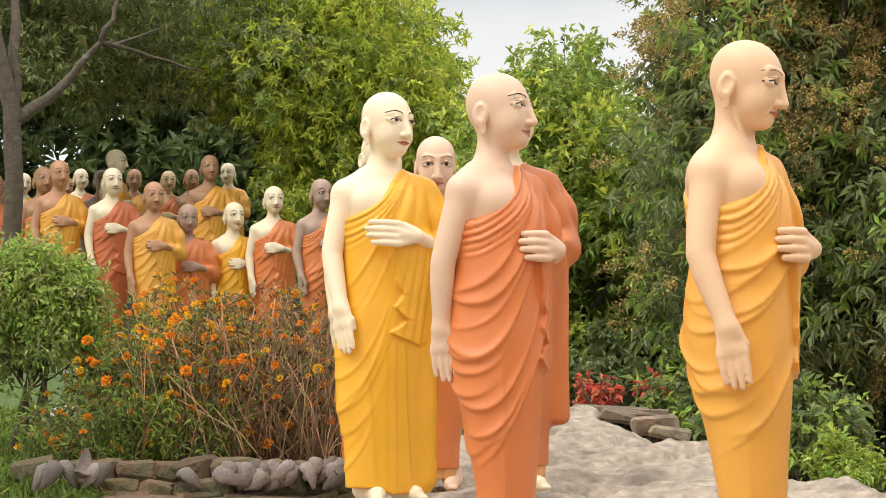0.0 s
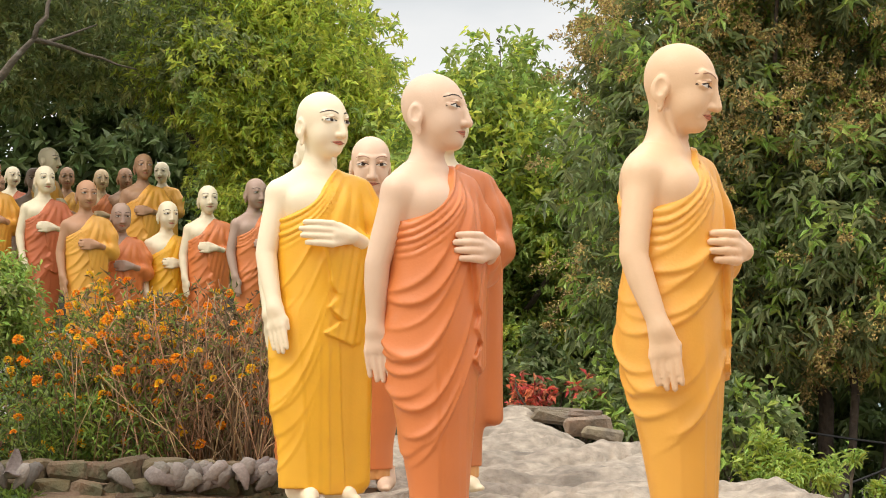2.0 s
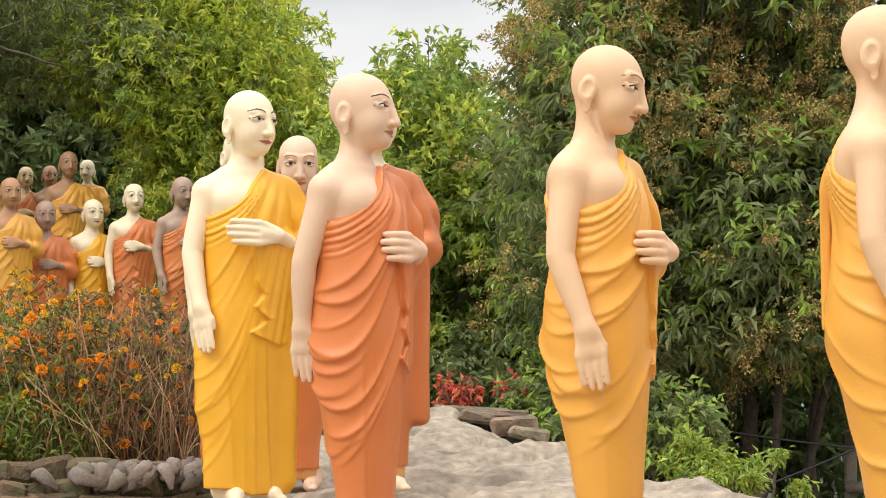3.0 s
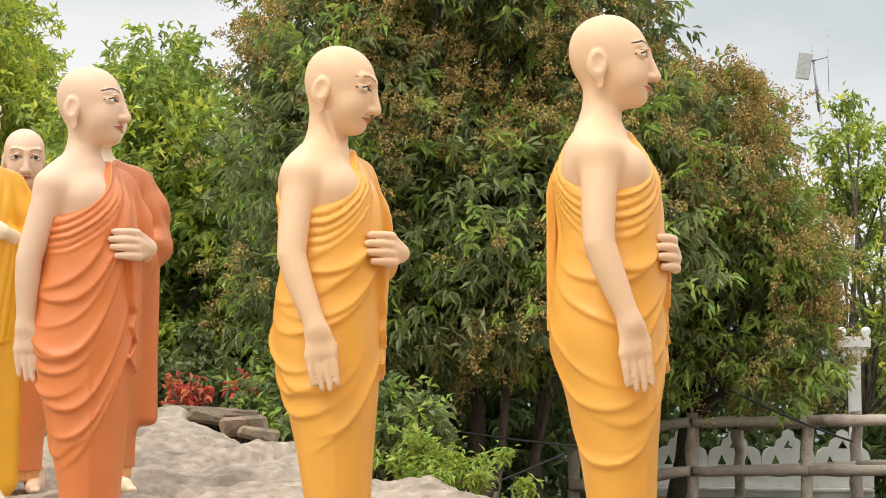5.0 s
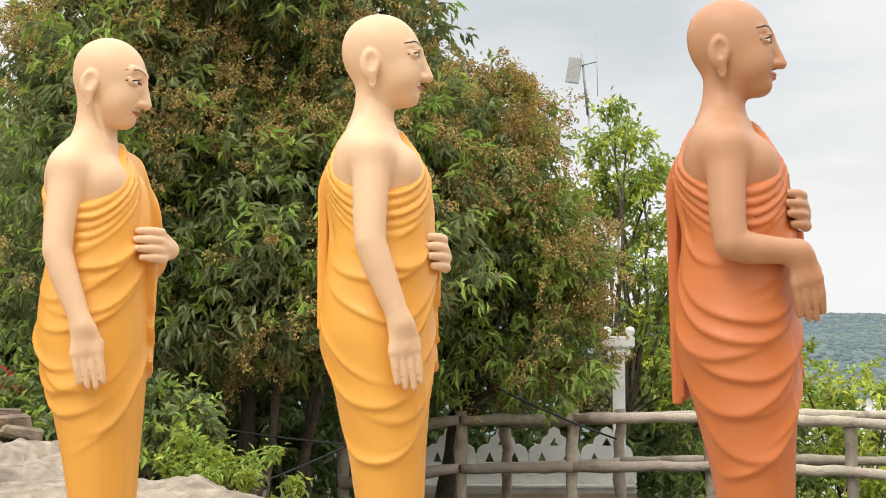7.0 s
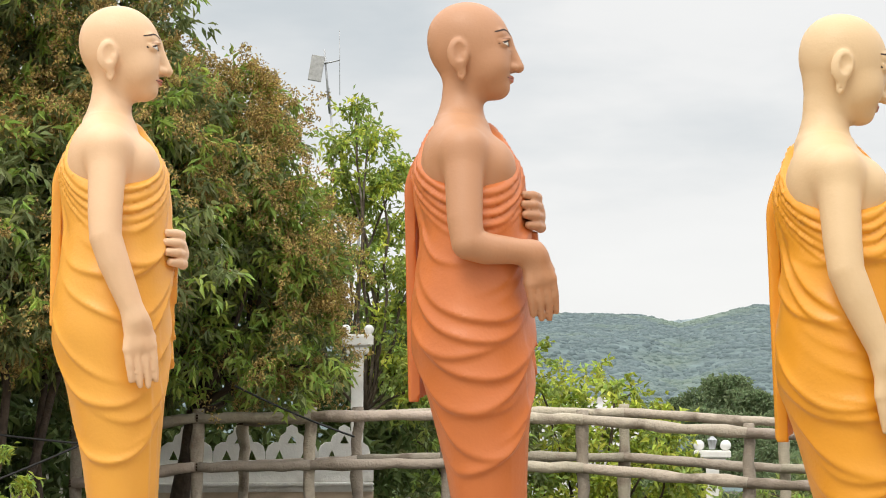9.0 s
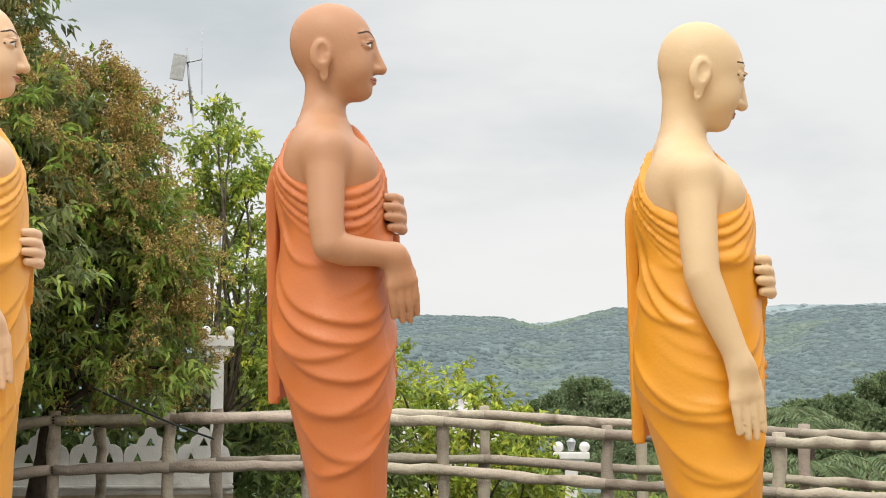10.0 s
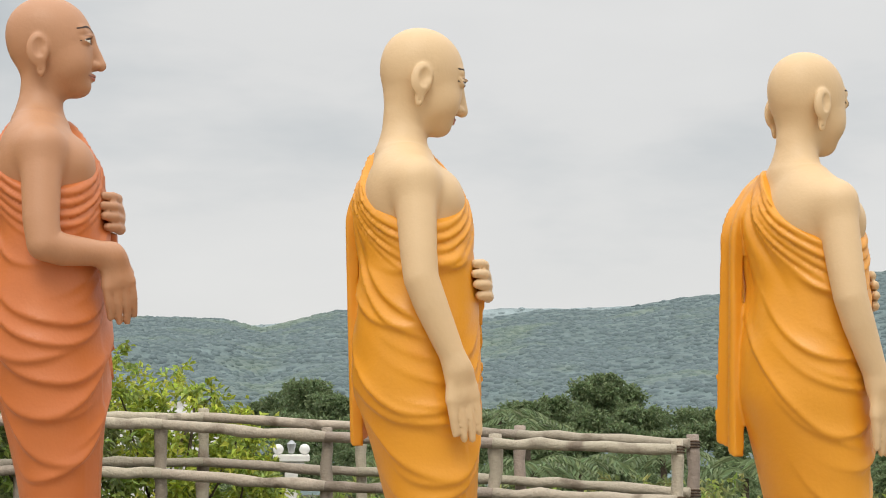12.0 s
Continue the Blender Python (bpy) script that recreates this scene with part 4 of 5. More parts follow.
sprig = [tube([spot(4.05, 0.17, 17.0), spot(4.02, 0.195, 17.0), spot(4.0, 0.213, 17.0)], [0.008, 0.005, 0.003], 5)]
sprig.append(leaves(np.array([spot(4.0, 0.205 + 0.0012 * k, 17.0) for k in range(7)]), rs.normal(0, 1, (7, 3)) + (0, 0, 0.8), 0.06, 0.02, rs))
v, f = merge(sprig)
under_thing(mesh_object("twig", v, f, BARK), bpy.data.objects["leafy_tree"])
feather = [(-8.5, 0.16, 0.24), (-6, 0.155, 0.28), (-4.6, 0.12, 0.30), (-3.6, 0.03, 0.30), (-0.9, 0.03, 0.27), (0.2, 0.03, 0.24), (0.9, 0.03, 0.20), (2.2, 0.03, 0.17)]
tree("leafy_tree", "tall tree with feathery bright green leaves", (*polar(-3.5, 22.5), 2.0), crown_lumps(rs, feather, 21, 3.0, 0.7, 190),
     [BRIGHT, BRIGHT, GLOSSY, BRIGHT], 14.0, 11, 0.115, 0.034, rs, BARK, 0.16, 0.2)
olive = [(-22, 0.14, 0.32), (-13, 0.145, 0.32), (-9, 0.15, 0.32), (-3.5, 0.15, 0.30)]
tree("shade_tree", "old spreading tree with olive leaves and grey limbs", (*polar(-14.0, 18.2), 1.9), crown_lumps(rs, olive, 21.5, 4.0, 0.8, 120),
     [OLIVE, MANGO, MANGO], 12.0, 9, 0.11, 0.040, rs, BARK, 0.20, 0.3, limbs=False)
shade = bpy.data.objects["shade_tree"]
crook = spot(-14.1, 0.165, 17.4)
pieces = [tube([spot(-14.0, -0.02, 17.4), spot(-14.1, 0.06, 17.4), spot(-13.95, 0.12, 17.4), crook, spot(-14.7, 0.21, 17.5), spot(-15.3, 0.27, 17.6)],
               [0.11, 0.095, 0.09, 0.085, 0.065, 0.04], 10)]
for b, sl, d, r in ((-11.3, 0.205, 17.6, 0.075), (-16.5, 0.25, 17.8, 0.06), (-14.4, 0.30, 18.2, 0.06)):
    pieces.append(bough(spot(-14.03, 0.157, 17.4), spot(b, sl, d), r, 0.025, rs, 9, 0.1))
elbow = spot(-11.3, 0.205, 17.6)
for b, sl in ((-9.3, 0.215), (-10.6, 0.25), (-8.0, 0.19)):
    pieces.append(bough(elbow, spot(b, sl, 18.0), 0.03, 0.008, rs, 8, 0.2))
v, f = merge(pieces)
under_thing(mesh_object("trunk", v, f, BARK), shade)

# woods closing the view behind the garden
woods_back = []
for _ in range(330):
    b = rs.uniform(-24, 13)
    d = rs.uniform(25, 30) + 4.5 * (b < -3)
    hi = np.interp(b, [-24, -12, -8, -3.0, -0.5, 1.5, 5.5, 7.5, 10], [0.30, 0.30, 0.27, 0.18, 0.16, 0.145, 0.15, 0.13, 0.2])
    woods_back.append((*spot(b, rs.uniform(-0.02, hi - 0.03), d), rs.uniform(0.9, 1.5)))
tips, out = lump_tips(woods_back, 3.2, rs)
v, f = rosettes(tips, out, 9, 0.30, 0.13, rs)
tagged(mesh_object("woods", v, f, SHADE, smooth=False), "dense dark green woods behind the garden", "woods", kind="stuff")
under_growth = []
for _ in range(150):
    b = rs.uniform(3, 29)
    d = rs.uniform(17.5, 20) + 3.0 * (b > 17.5)
    under_growth.append((*spot(b, rs.uniform(-0.05, 0.12 if b < 24 else 0.045), d), rs.uniform(0.5, 0.9)))
tips, out = lump_tips(under_growth, 5, rs)
v, f = rosettes(tips, out, 8, 0.2, 0.08, rs)
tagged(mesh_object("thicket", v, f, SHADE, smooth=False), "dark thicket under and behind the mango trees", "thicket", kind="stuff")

# the thin tree by the masts, shrubs behind the fence
thin_lumps = [(*spot(26.4 + a, sl, 18 + d), r) for a, sl, d, r in (
    (0.1, 0.165, 0, 0.22), (-0.5, 0.145, 0.1, 0.26), (0.5, 0.150, -0.2, 0.26), (-0.9, 0.118, 0.2, 0.26), (0.9, 0.125, 0, 0.3), (1.6, 0.135, 0.2, 0.22), (-0.2, 0.11, 0.1, 0.26),
    (1.2, 0.095, 0.2, 0.3), (2.0, 0.105, 0.1, 0.26), (0.4, 0.08, -0.1, 0.26), (1.7, 0.07, 0.1, 0.34), (-0.7, 0.075, 0.1, 0.22), (0.9, 0.045, 0, 0.32), (2.2, 0.05, 0.2, 0.32),
    (1.4, 0.02, 0.2, 0.35), (2.3, 0.01, 0, 0.4), (-0.3, 0.13, 0, 0.2), (0.4, 0.115, 0.2, 0.25))]
tree("slender_tree", "slender tree with thin tiers of small green leaves", (*polar(26.45, 18.0), -0.2), [(x, y, z, r * 1.25) for x, y, z, r in thin_lumps], [BRIGHT, GLOSSY, GLOSSY], 36, 8, 0.085, 0.036, rs, BARK, 0.055, 0.1, inner=0.3)
hedge = [(27.0, -0.09, 0.035), (29, -0.09, 0.03), (31, -0.09, 0.02), (33.5, -0.09, 0.012)]
tree("hedge_bush", "green shrubs growing below the fence", (*polar(30, 18.6), -0.8), crown_lumps(rs, hedge, 18.8, 1.2, 0.38, 50), [GLOSSY, MANGO], 10, 8, 0.11, 0.05, rs, BARK, 0.04)
twiggy = [(31.4, -0.08, 0.03), (32.6, -0.08, 0.05), (33.6, -0.08, 0.047), (35.0, -0.08, 0.028), (36.2, -0.07, 0.012), (38.3, -0.07, 0.0)]
tree("twiggy_bush", "open shrub with yellow-green leaves and bare twigs", (*polar(34.0, 19.5), -1.2), crown_lumps(rs, twiggy, 19.5, 1.4, 0.33, 85), [LIME, BRIGHT, GLOSSY], 13, 7, 0.10, 0.05, rs, BARK, 0.05, 0.0, inner=0.2)
low = [(35.5, -0.09, -0.003), (36.8, -0.09, -0.02), (37.3, -0.09, -0.045), (39.2, -0.09, -0.045), (40, -0.09, -0.025), (43, -0.09, -0.028), (47, -0.09, -0.035), (52, -0.09, -0.035), (60, -0.09, -0.03)]
tree("scrub_bush", "tangled grey-green scrub on the slope behind the fence", (*polar(46, 21), -2.0), crown_lumps(rs, low, 21.5, 2.5, 0.40, 120), [GLOSSY, OLIVE, MANGO], 6, 8, 0.12, 0.045, rs, BARK, 0.05, 0.1)

# woods on the valley floor
valley = []
for _ in range(420):
    b = rs.uniform(27, 66)
    env = np.interp(b, [27, 36, 38.0, 38.9, 39.8, 44, 46.5, 48, 52, 56, 66], [0.0, 0.0, 0.010, 0.020, 0.0, -0.003, 0.008, 0.020, 0.010, 0.012, 0.02])
    s = env - rs.uniform(0, 1) ** 1.2 * 0.085
    d = np.interp(s, [-0.09, -0.05, -0.02, 0.02], [42, 70, 130, 230]) * rs.uniform(0.85, 1.2)
    for _ in range(3):
        r = d * rs.uniform(0.006, 0.011)
        valley.append((*spot(b + rs.normal(0, 0.35), s - r / d, d), r))
vs, fs, base = [], [], 0
for l in valley:
    d = math.hypot(l[0], l[1])
    tips, out = lump_tips([l], 50 / l[3] ** 2 / 12 * 3.0, rs, 0.5)
    v, f = rosettes(tips, out, 4, d * 0.0026, d * 0.0014, rs, 1.2, 0.0, d * 0.002)
    vs.append(v), fs.append(f + base)
    base += len(v)
tagged(mesh_object("valley_woods", np.concatenate(vs), np.concatenate(fs), WOODS, smooth=False), "mixed green woods on the valley floor", "woods", kind="stuff")


def palm(bearing, slope, distance, size):
    x, y, z = spot(bearing, slope, distance)
    e = thing("palm_tree", x, y, z - 6, "coconut palm with arching fronds in the valley", "palm", "palms in the valley")
    v, f = tube([(x, y, z - 6), (x + 0.1, y, z - 3), (x, y, z)], [0.16, 0.13, 0.1], 7)
    under_thing(mesh_object("trunk", v, f, BARK), e)
    pieces = []
    for k in range(13):
        a = k / 13 * 2 * math.pi + rs.uniform(-0.2, 0.2)
        lift = rs.uniform(0.1, 0.9)
        u = np.linspace(0, 1, 16)[:, None]
        rib = np.array([x, y, z]) + size * (u * np.array([math.cos(a), math.sin(a), lift]) + u * u * np.array([0, 0, -0.35 - lift * 0.75]))
        along = unit(np.gradient(rib, axis=0))
        side = unit(np.cross(along, (0, 0, 1.0)))
        for sg in (-1, 1):
            aim = along * 0.6 + side * sg + (0, 0, -0.35)
            pieces.append(leaves(rib[1:], aim[1:], size * 0.26 * np.sin(np.linspace(0.5, 2.9, 15)), size * 0.05, rs, 0.1, 0.2))
    v, f = merge(pieces)
    under_thing(mesh_object("crown", v, f, WOODS, smooth=False), e)


for b, s, d, z in ((44.9, -0.008, 80, 2.6), (45.8, -0.012, 75, 2.4), (47.5, -0.035, 55, 2.2), (46.0, -0.036, 50, 1.9), (52.8, -0.038, 48, 2.2), (50.2, -0.028, 60, 2.2), (41.7, -0.03, 62, 2.0)):
    palm(b, s, d, z)

# plants at the edge of the rock
def shrub(bearing, slope, distance, radius, mats, length, width, label, n=5, density=22, droop=0.2, count=7, name="garden_shrub"):
    x, y, z = spot(bearing, slope, distance)
    foot = float(land(np.array([bearing]), np.array([distance]))[0])
    lumps = [(x + rs.normal(0, radius * 0.6), y + rs.normal(0, radius * 0.4), z + rs.normal(0, radius * 0.45), radius * rs.uniform(0.5, 0.8)) for _ in range(n)]
    return tree(name, label, (x, y, foot - 0.05), lumps, mats, density, count, length, width, rs, BARK, 0.018, droop)


for b, s, d in ((7.3, -0.004, 12.4), (8.6, -0.012, 11.8), (9.6, 0.0, 12.2), (10.6, -0.015, 11.6), (11.8, -0.018, 11.2), (9.0, 0.016, 13.0), (7.9, 0.012, 13.2), (12.6, -0.012, 11.6)):
    shrub(b, s, d, 0.24, [MANGO, SHADE, MANGO_NEW], 0.085, 0.042, "leafy green garden shrub beside the rock", density=55)
for b, s, d in ((13.3, -0.032, 10.4), (14.1, -0.042, 10.2), (12.6, -0.036, 10.3), (14.9, -0.05, 9.8)):
    shrub(b, s, d, 0.15, [LIME, MANGO_NEW], 0.06, 0.017, "small yellow-green fern bush beside the rock", density=120, count=10)
shrub(5.35, 0.008, 12.6, 0.13, [RED_LEAF], 0.08, 0.028, "low plant with red leaves behind the rock", density=70)
shrub(4.75, 0.001, 12.7, 0.10, [RED_LEAF], 0.07, 0.026, "low plant with red leaves behind the rock", density=70)
shrub(6.7, 0.003, 12.6, 0.14, [GLOSSY, RED_LEAF], 0.10, 0.04, "green plant dotted with red flowers", density=22)
for b, s, d in ((3.9, 0.01, 13.5), (4.9, 0.02, 13.8), (6.0, 0.016, 13.6)):
    shrub(b, s, d, 0.3, [MANGO, SHADE], 0.09, 0.045, "dark leafy shrub behind the rock", density=50)
# ---- log fence ----
LOG = material("weathered grey log", (0.42, 0.355, 0.28), 0.85, 0.11, 16.0, (0.22, 0.175, 0.13), 4.0, 0.55, 0.8, 45.0, per="object")
VINE = material("dark vine lashing", (0.10, 0.065, 0.04), 0.85, 0.3, 20.0, bump=0.5)


def log(a, b, r, name, parent, mat=LOG, n=9, knots=2):
    rs_ = np.random.RandomState(int(abs(a[0] * 131 + b[1] * 57 + r * 999)) % 9999)
    a, b = np.array(a, float), np.array(b, float)
    u = np.linspace(0, 1, n)[:, None]
    pts = a + (b - a) * u
    pts[1:-1] += rs_.normal(0, r * 0.13, (n - 2, 3))
    rad = r * rs_.uniform(0.88, 1.1, n)
    for k in rs_.choice(np.arange(1, n - 1), knots, replace=False):
        rad[k] *= 1.16
    pts = np.concatenate([pts[:1] - (pts[1] - pts[0]) * 0.02, pts, pts[-1:] + (pts[-1] - pts[-2]) * 0.02])
    rad = np.concatenate([[r * 0.72], rad, [r * 0.72]])
    v, f = tube(pts, rad, 10)
    return under_thing(mesh_object(name, v, f, mat), parent)


def lashing(centre, axis, r, parent):
    """Three turns of vine round a joint."""
    c, ax = np.array(centre, float), np.array(axis, float)
    ax /= np.linalg.norm(ax)
    u = np.cross(ax, (0.2, 0.3, 0.9))
    u /= np.linalg.norm(u)
    w = np.cross(ax, u)
    a = np.linspace(0, 6 * np.pi, 37)[:, None]
    pts = c + (u * np.cos(a) + w * np.sin(a)) * r + ax * (a / (6 * np.pi) - 0.5) * 0.07
    v, f = tube(pts, np.full(len(pts), 0.008), 5)
    return under_thing(mesh_object("lashing", v, f, VINE), parent)


def fence(posts, label):
    """posts: bearing, distance, height of the top rail, height of the foot."""
    first = posts[len(posts) // 2]
    x0, y0 = polar(first[0], first[1])
    e = thing("log_fence", x0, y0, first[3], label, "fence")
    feet = []
    for b, d, top, foot in posts:
        x, y = polar(b, d)
        feet.append((x, y, top, foot))
        log((x, y, foot - 0.15), (x, y, top + 0.075), 0.052, "post", e, knots=1)
        for h in (top - 0.005, top - 0.415):
            lashing((x, y, h), (0.15, 0.1, 1), 0.060, e)
    for (xa, ya, ta, _), (xb, yb, tb, _) in zip(feet[:-1], feet[1:]):
        dx, dy = xb - xa, yb - ya
        l = math.hypot(dx, dy)
        nx, ny = dy / l * 0.075, -dx / l * 0.075
        if nx * xa + ny * ya > 0:
            nx, ny = -nx, -ny
        for drop in (0.0, 0.41):
            log((xa + nx, ya + ny, ta - drop), (xb + nx, yb + ny, tb - drop), 0.044, "rail", e)
    return e


fence([(17.6, 15.4, 1.20, 0.3), (21.44, 15.0, 1.345, 0.28), (25.06, 15.0, 1.355, 0.28), (29.5, 15.0, 1.375, 0.28), (33.95, 15.0, 1.335, 0.25), (39.3, 14.8, 1.23, 0.2),
       (44.8, 14.6, 1.18, 0.18), (50.7, 14.4, 1.14, 0.15)], "rustic fence of weathered grey logs lashed with vine")
fence([(22.9, 16.4, 1.30, 0.28), (26.6, 16.4, 1.355, 0.28), (31.0, 16.4, 1.385, 0.27), (35.3, 16.3, 1.385, 0.25), (40.4, 16.0, 1.30, 0.2), (45.6, 15.7, 1.235, 0.18),
       (51.2, 15.0, 1.17, 0.15)], "outer rustic fence of weathered grey logs")

# ---- terrace parapet and lamp pillars ----
PLASTER = material("white plaster", (0.82, 0.80, 0.75), 0.8, 0.08, 7.0, (0.55, 0.525, 0.47), 1.8, 0.58, 0.3, 40.0)
BEIGE = material("beige plaster", (0.66, 0.53, 0.40), 0.85, 0.1, 6.0, (0.36, 0.27, 0.19), 1.2, 0.6, 0.3, 40.0)
GLOBE = material("milky glass globe", (0.80, 0.79, 0.76), 0.25, 0.03, bump=0)
STEEL = material("galvanised steel", (0.42, 0.43, 0.44), 0.5, 0.15, 10.0, (0.25, 0.2, 0.16), 3.0, 0.6, 0.2, 50.0, metal=0.6)
CABLE = material("black cable", (0.02, 0.02, 0.02), 0.6, 0.1, bump=0)


def box(bm, low, high, bevel=0.0):
    r = bmesh.ops.create_cube(bm, size=1.0)
    c = [(a + b) / 2 for a, b in zip(low, high)]
    s = [b - a for a, b in zip(low, high)]
    for v in r["verts"]:
        v.co = Vector([v.co[i] * s[i] + c[i] for i in range(3)])
    if bevel:
        edges = list({ed for v in r["verts"] for ed in v.link_edges})
        bmesh.ops.bevel(bm, geom=edges, offset=bevel, segments=2, affect="EDGES")


def globe(bm, c, r):
    m = Matrix.Translation(c)
    bmesh.ops.create_uvsphere(bm, u_segments=20, v_segments=12, radius=r, matrix=m)


def crest(w, h):
    """A three-lobed crest with pierced triangles, as a plate in x and z."""
    bm = bmesh.new()
    lobes = [(-w * 0.5, 0), (-w * 0.5, h * 0.30), (-w * 0.46, h * 0.46), (-w * 0.36, h * 0.55), (-w * 0.26, h * 0.56), (-w * 0.22, h * 0.72), (-w * 0.12, h * 0.80),
             (-w * 0.10, h * 0.93), (0, h)]
    outer = lobes + [(-x, z) for x, z in lobes[-2::-1]]
    holes = [[(-w * 0.09, h * 0.52), (w * 0.09, h * 0.52), (0, h * 0.74)], [(-w * 0.33, h * 0.10), (-w * 0.15, h * 0.10), (-w * 0.24, h * 0.36)],
             [(w * 0.15, h * 0.10), (w * 0.33, h * 0.10), (w * 0.24, h * 0.36)]]
    edges = []
    for loop in [outer] + holes:
        vs = [bm.verts.new((x, 0, z)) for x, z in loop]
        edges += [bm.edges.new((vs[i], vs[(i + 1) % len(vs)])) for i in range(len(vs))]
    bmesh.ops.triangle_fill(bm, use_beauty=True, use_dissolve=False, edges=edges)
    r = bmesh.ops.extrude_face_region(bm, geom=list(bm.faces))
    for v in r["geom"]:
        if isinstance(v, bmesh.types.BMVert):
            v.co.y += 0.09
    bmesh.ops.recalc_face_normals(bm, faces=list(bm.faces))
    return bm


px, py = polar(22.9, 16.9)
terrace = thing("terrace_wall", px, py, -0.76, "beige terrace wall with white band and cornice", "wall")
terrace.rotation_euler[2] = radians(-22.9)
bm = bmesh.new()
box(bm, (-1.0, 0, 0), (1.25, 0.25, 1.38))
part("wall", bm, BEIGE, terrace)
bm = bmesh.new()
box(bm, (-1.0, -0.05, 1.38), (1.25, 0.30, 1.435), 0.012)
box(bm, (-1.0, -0.09, 1.435), (1.25, 0.34, 1.47), 0.01)
part("cornice", bm, PLASTER, terrace)
bm = bmesh.new()
box(bm, (-1.0, -0.01, 1.47), (1.25, 0.22, 1.64), 0.01)
part("band", bm, PLASTER, terrace)
for k in range(4):
    c = part("crest", crest(0.50, 0.38), PLASTER, terrace, "white pierced crest with three lobes")
    c.location = (-0.545 + 0.505 * k, 0.05, 1.64)
bm = bmesh.new()
globe(bm, (0.72, -0.13, 1.14), 0.13)
part("globe", bm, GLOBE, terrace, "white globe")


def lamp_pillar(bearing, distance, foot, top, shaft, cap, ball_r, label, lantern=True):
    x, y = polar(bearing, distance)
    e = thing("lamp_pillar", x, y, foot, label, "lamp post")
    e.rotation_euler[2] = radians(-bearing)
    h = top - foot
    bm = bmesh.new()
    box(bm, (-shaft, -shaft, 0), (shaft, shaft, h - 0.12), 0.012)
    part("shaft", bm, PLASTER, e)
    bm = bmesh.new()
    box(bm, (-cap * 0.72, -shaft * 1.3, h - 0.2), (cap * 0.72, shaft * 1.3, h - 0.12), 0.015)
    box(bm, (-cap, -shaft * 1.6, h - 0.12), (cap, shaft * 1.6, h), 0.015)
    part("capital", bm, PLASTER, e)
    for sx in (-1, 1):
        bm = bmesh.new()
        globe(bm, (sx * cap * 0.72, 0, h + ball_r * 0.95), ball_r)
        part("globe", bm, GLOBE, e, "milky white globe", True)
    if lantern:
        bm = bmesh.new()
        bmesh.ops.create_cone(bm, cap_ends=True, segments=10, radius1=0.05, radius2=0.085, depth=0.16, matrix=Matrix.Translation((0, 0, h + 0.1)))
        bmesh.ops.create_cone(bm, cap_ends=True, segments=10, radius1=0.09, radius2=0.02, depth=0.06, matrix=Matrix.Translation((0, 0, h + 0.21)))
        part("lantern", bm, STEEL, e, "small dark metal lantern")
    return e


lamp_pillar(38.12, 30.0, -5.0, 0.65, 0.11, 0.31, 0.092, "white lamp pillar with two globes and a small lantern")
lamp_pillar(26.58, 17.4, -0.3, 2.15, 0.062, 0.16, 0.05, "tall white lamp pillar with two globes beside a tree", False)

# ---- aerial mast and cables ----
ax_, ay_ = polar(25.75, 22.0)
mast = thing("aerial_mast", ax_, ay_, 1.0, "leaning thin steel mast with a panel aerial", "aerial")
top = spot(25.42, 0.2022, 22.0)
v, f = tube([spot(26.15, 0.02, 22.0), spot(25.85, 0.125, 22.0), spot(25.58, 0.18, 22.0)], [0.022, 0.017, 0.014], 8)
under_thing(mesh_object("pole", v, f, STEEL), mast)
v, f = tube([spot(25.62, 0.165, 21.97), spot(25.43, 0.2025, 21.97)], [0.015, 0.014], 8)
under_thing(mesh_object("bracket", v, f, STEEL), mast)
v, f = tube([spot(25.35, 0.194, 21.95), spot(25.93, 0.1965, 21.95)], [0.010, 0.010], 6)
under_thing(mesh_object("crossbar", v, f, STEEL), mast)
v, f = tube([spot(25.93, 0.2145, 21.95), spot(25.95, 0.176, 21.95)], [0.004, 0.004], 5)
under_thing(mesh_object("whip", v, f, STEEL), mast)
bm = bmesh.new()
box(bm, (-0.085, -0.015, -0.165), (0.085, 0.015, 0.165), 0.006)
panel = part("panel", bm, material("grey mesh panel", (0.46, 0.46, 0.45), 0.6, 0.2, 25.0, bump=0.4), None)
panel.matrix_world = Matrix.Translation(spot(25.17, 0.1915, 21.9)) @ pose(0, 0, 0, 0, 9, -25)
under_thing(panel, mast)
ax_, ay_ = polar(26.6, 23.0)
mast = thing("aerial_mast", ax_, ay_, 1.0, "thin steel pole rising out of a tree", "aerial")
v, f = tube([spot(26.62, 0.0, 23.0), spot(26.58, 0.172, 23.0)], [0.02, 0.016], 6)
under_thing(mesh_object("pole", v, f, STEEL), mast)
v, f = tube([spot(26.3, 0.171, 23.0), spot(26.6, 0.172, 23.0)], [0.008, 0.008], 6)
under_thing(mesh_object("arm", v, f, STEEL), mast)


def cable(a, b, sag, label="thin black cable slung between trees", r=0.009):
    a, b = np.array(a), np.array(b)
    u = np.linspace(0, 1, 20)[:, None]
    pts = a + (b - a) * u - np.array([0, 0, 1.0]) * sag * 4 * u * (1 - u)
    v, f = tube(pts, np.full(20, r), 6)
    tagged(mesh_object("cable", v, f, CABLE), label, "cable")


cable(spot(13.0, -0.058, 12.8), spot(18.6, -0.018, 13.2), 0.02)
cable(spot(12.5, -0.012, 13.6), spot(18.8, -0.026, 13.2), 0.02)
cable(spot(22.6, 0.008, 14.4), spot(26.5, -0.021, 14.6), 0.02)


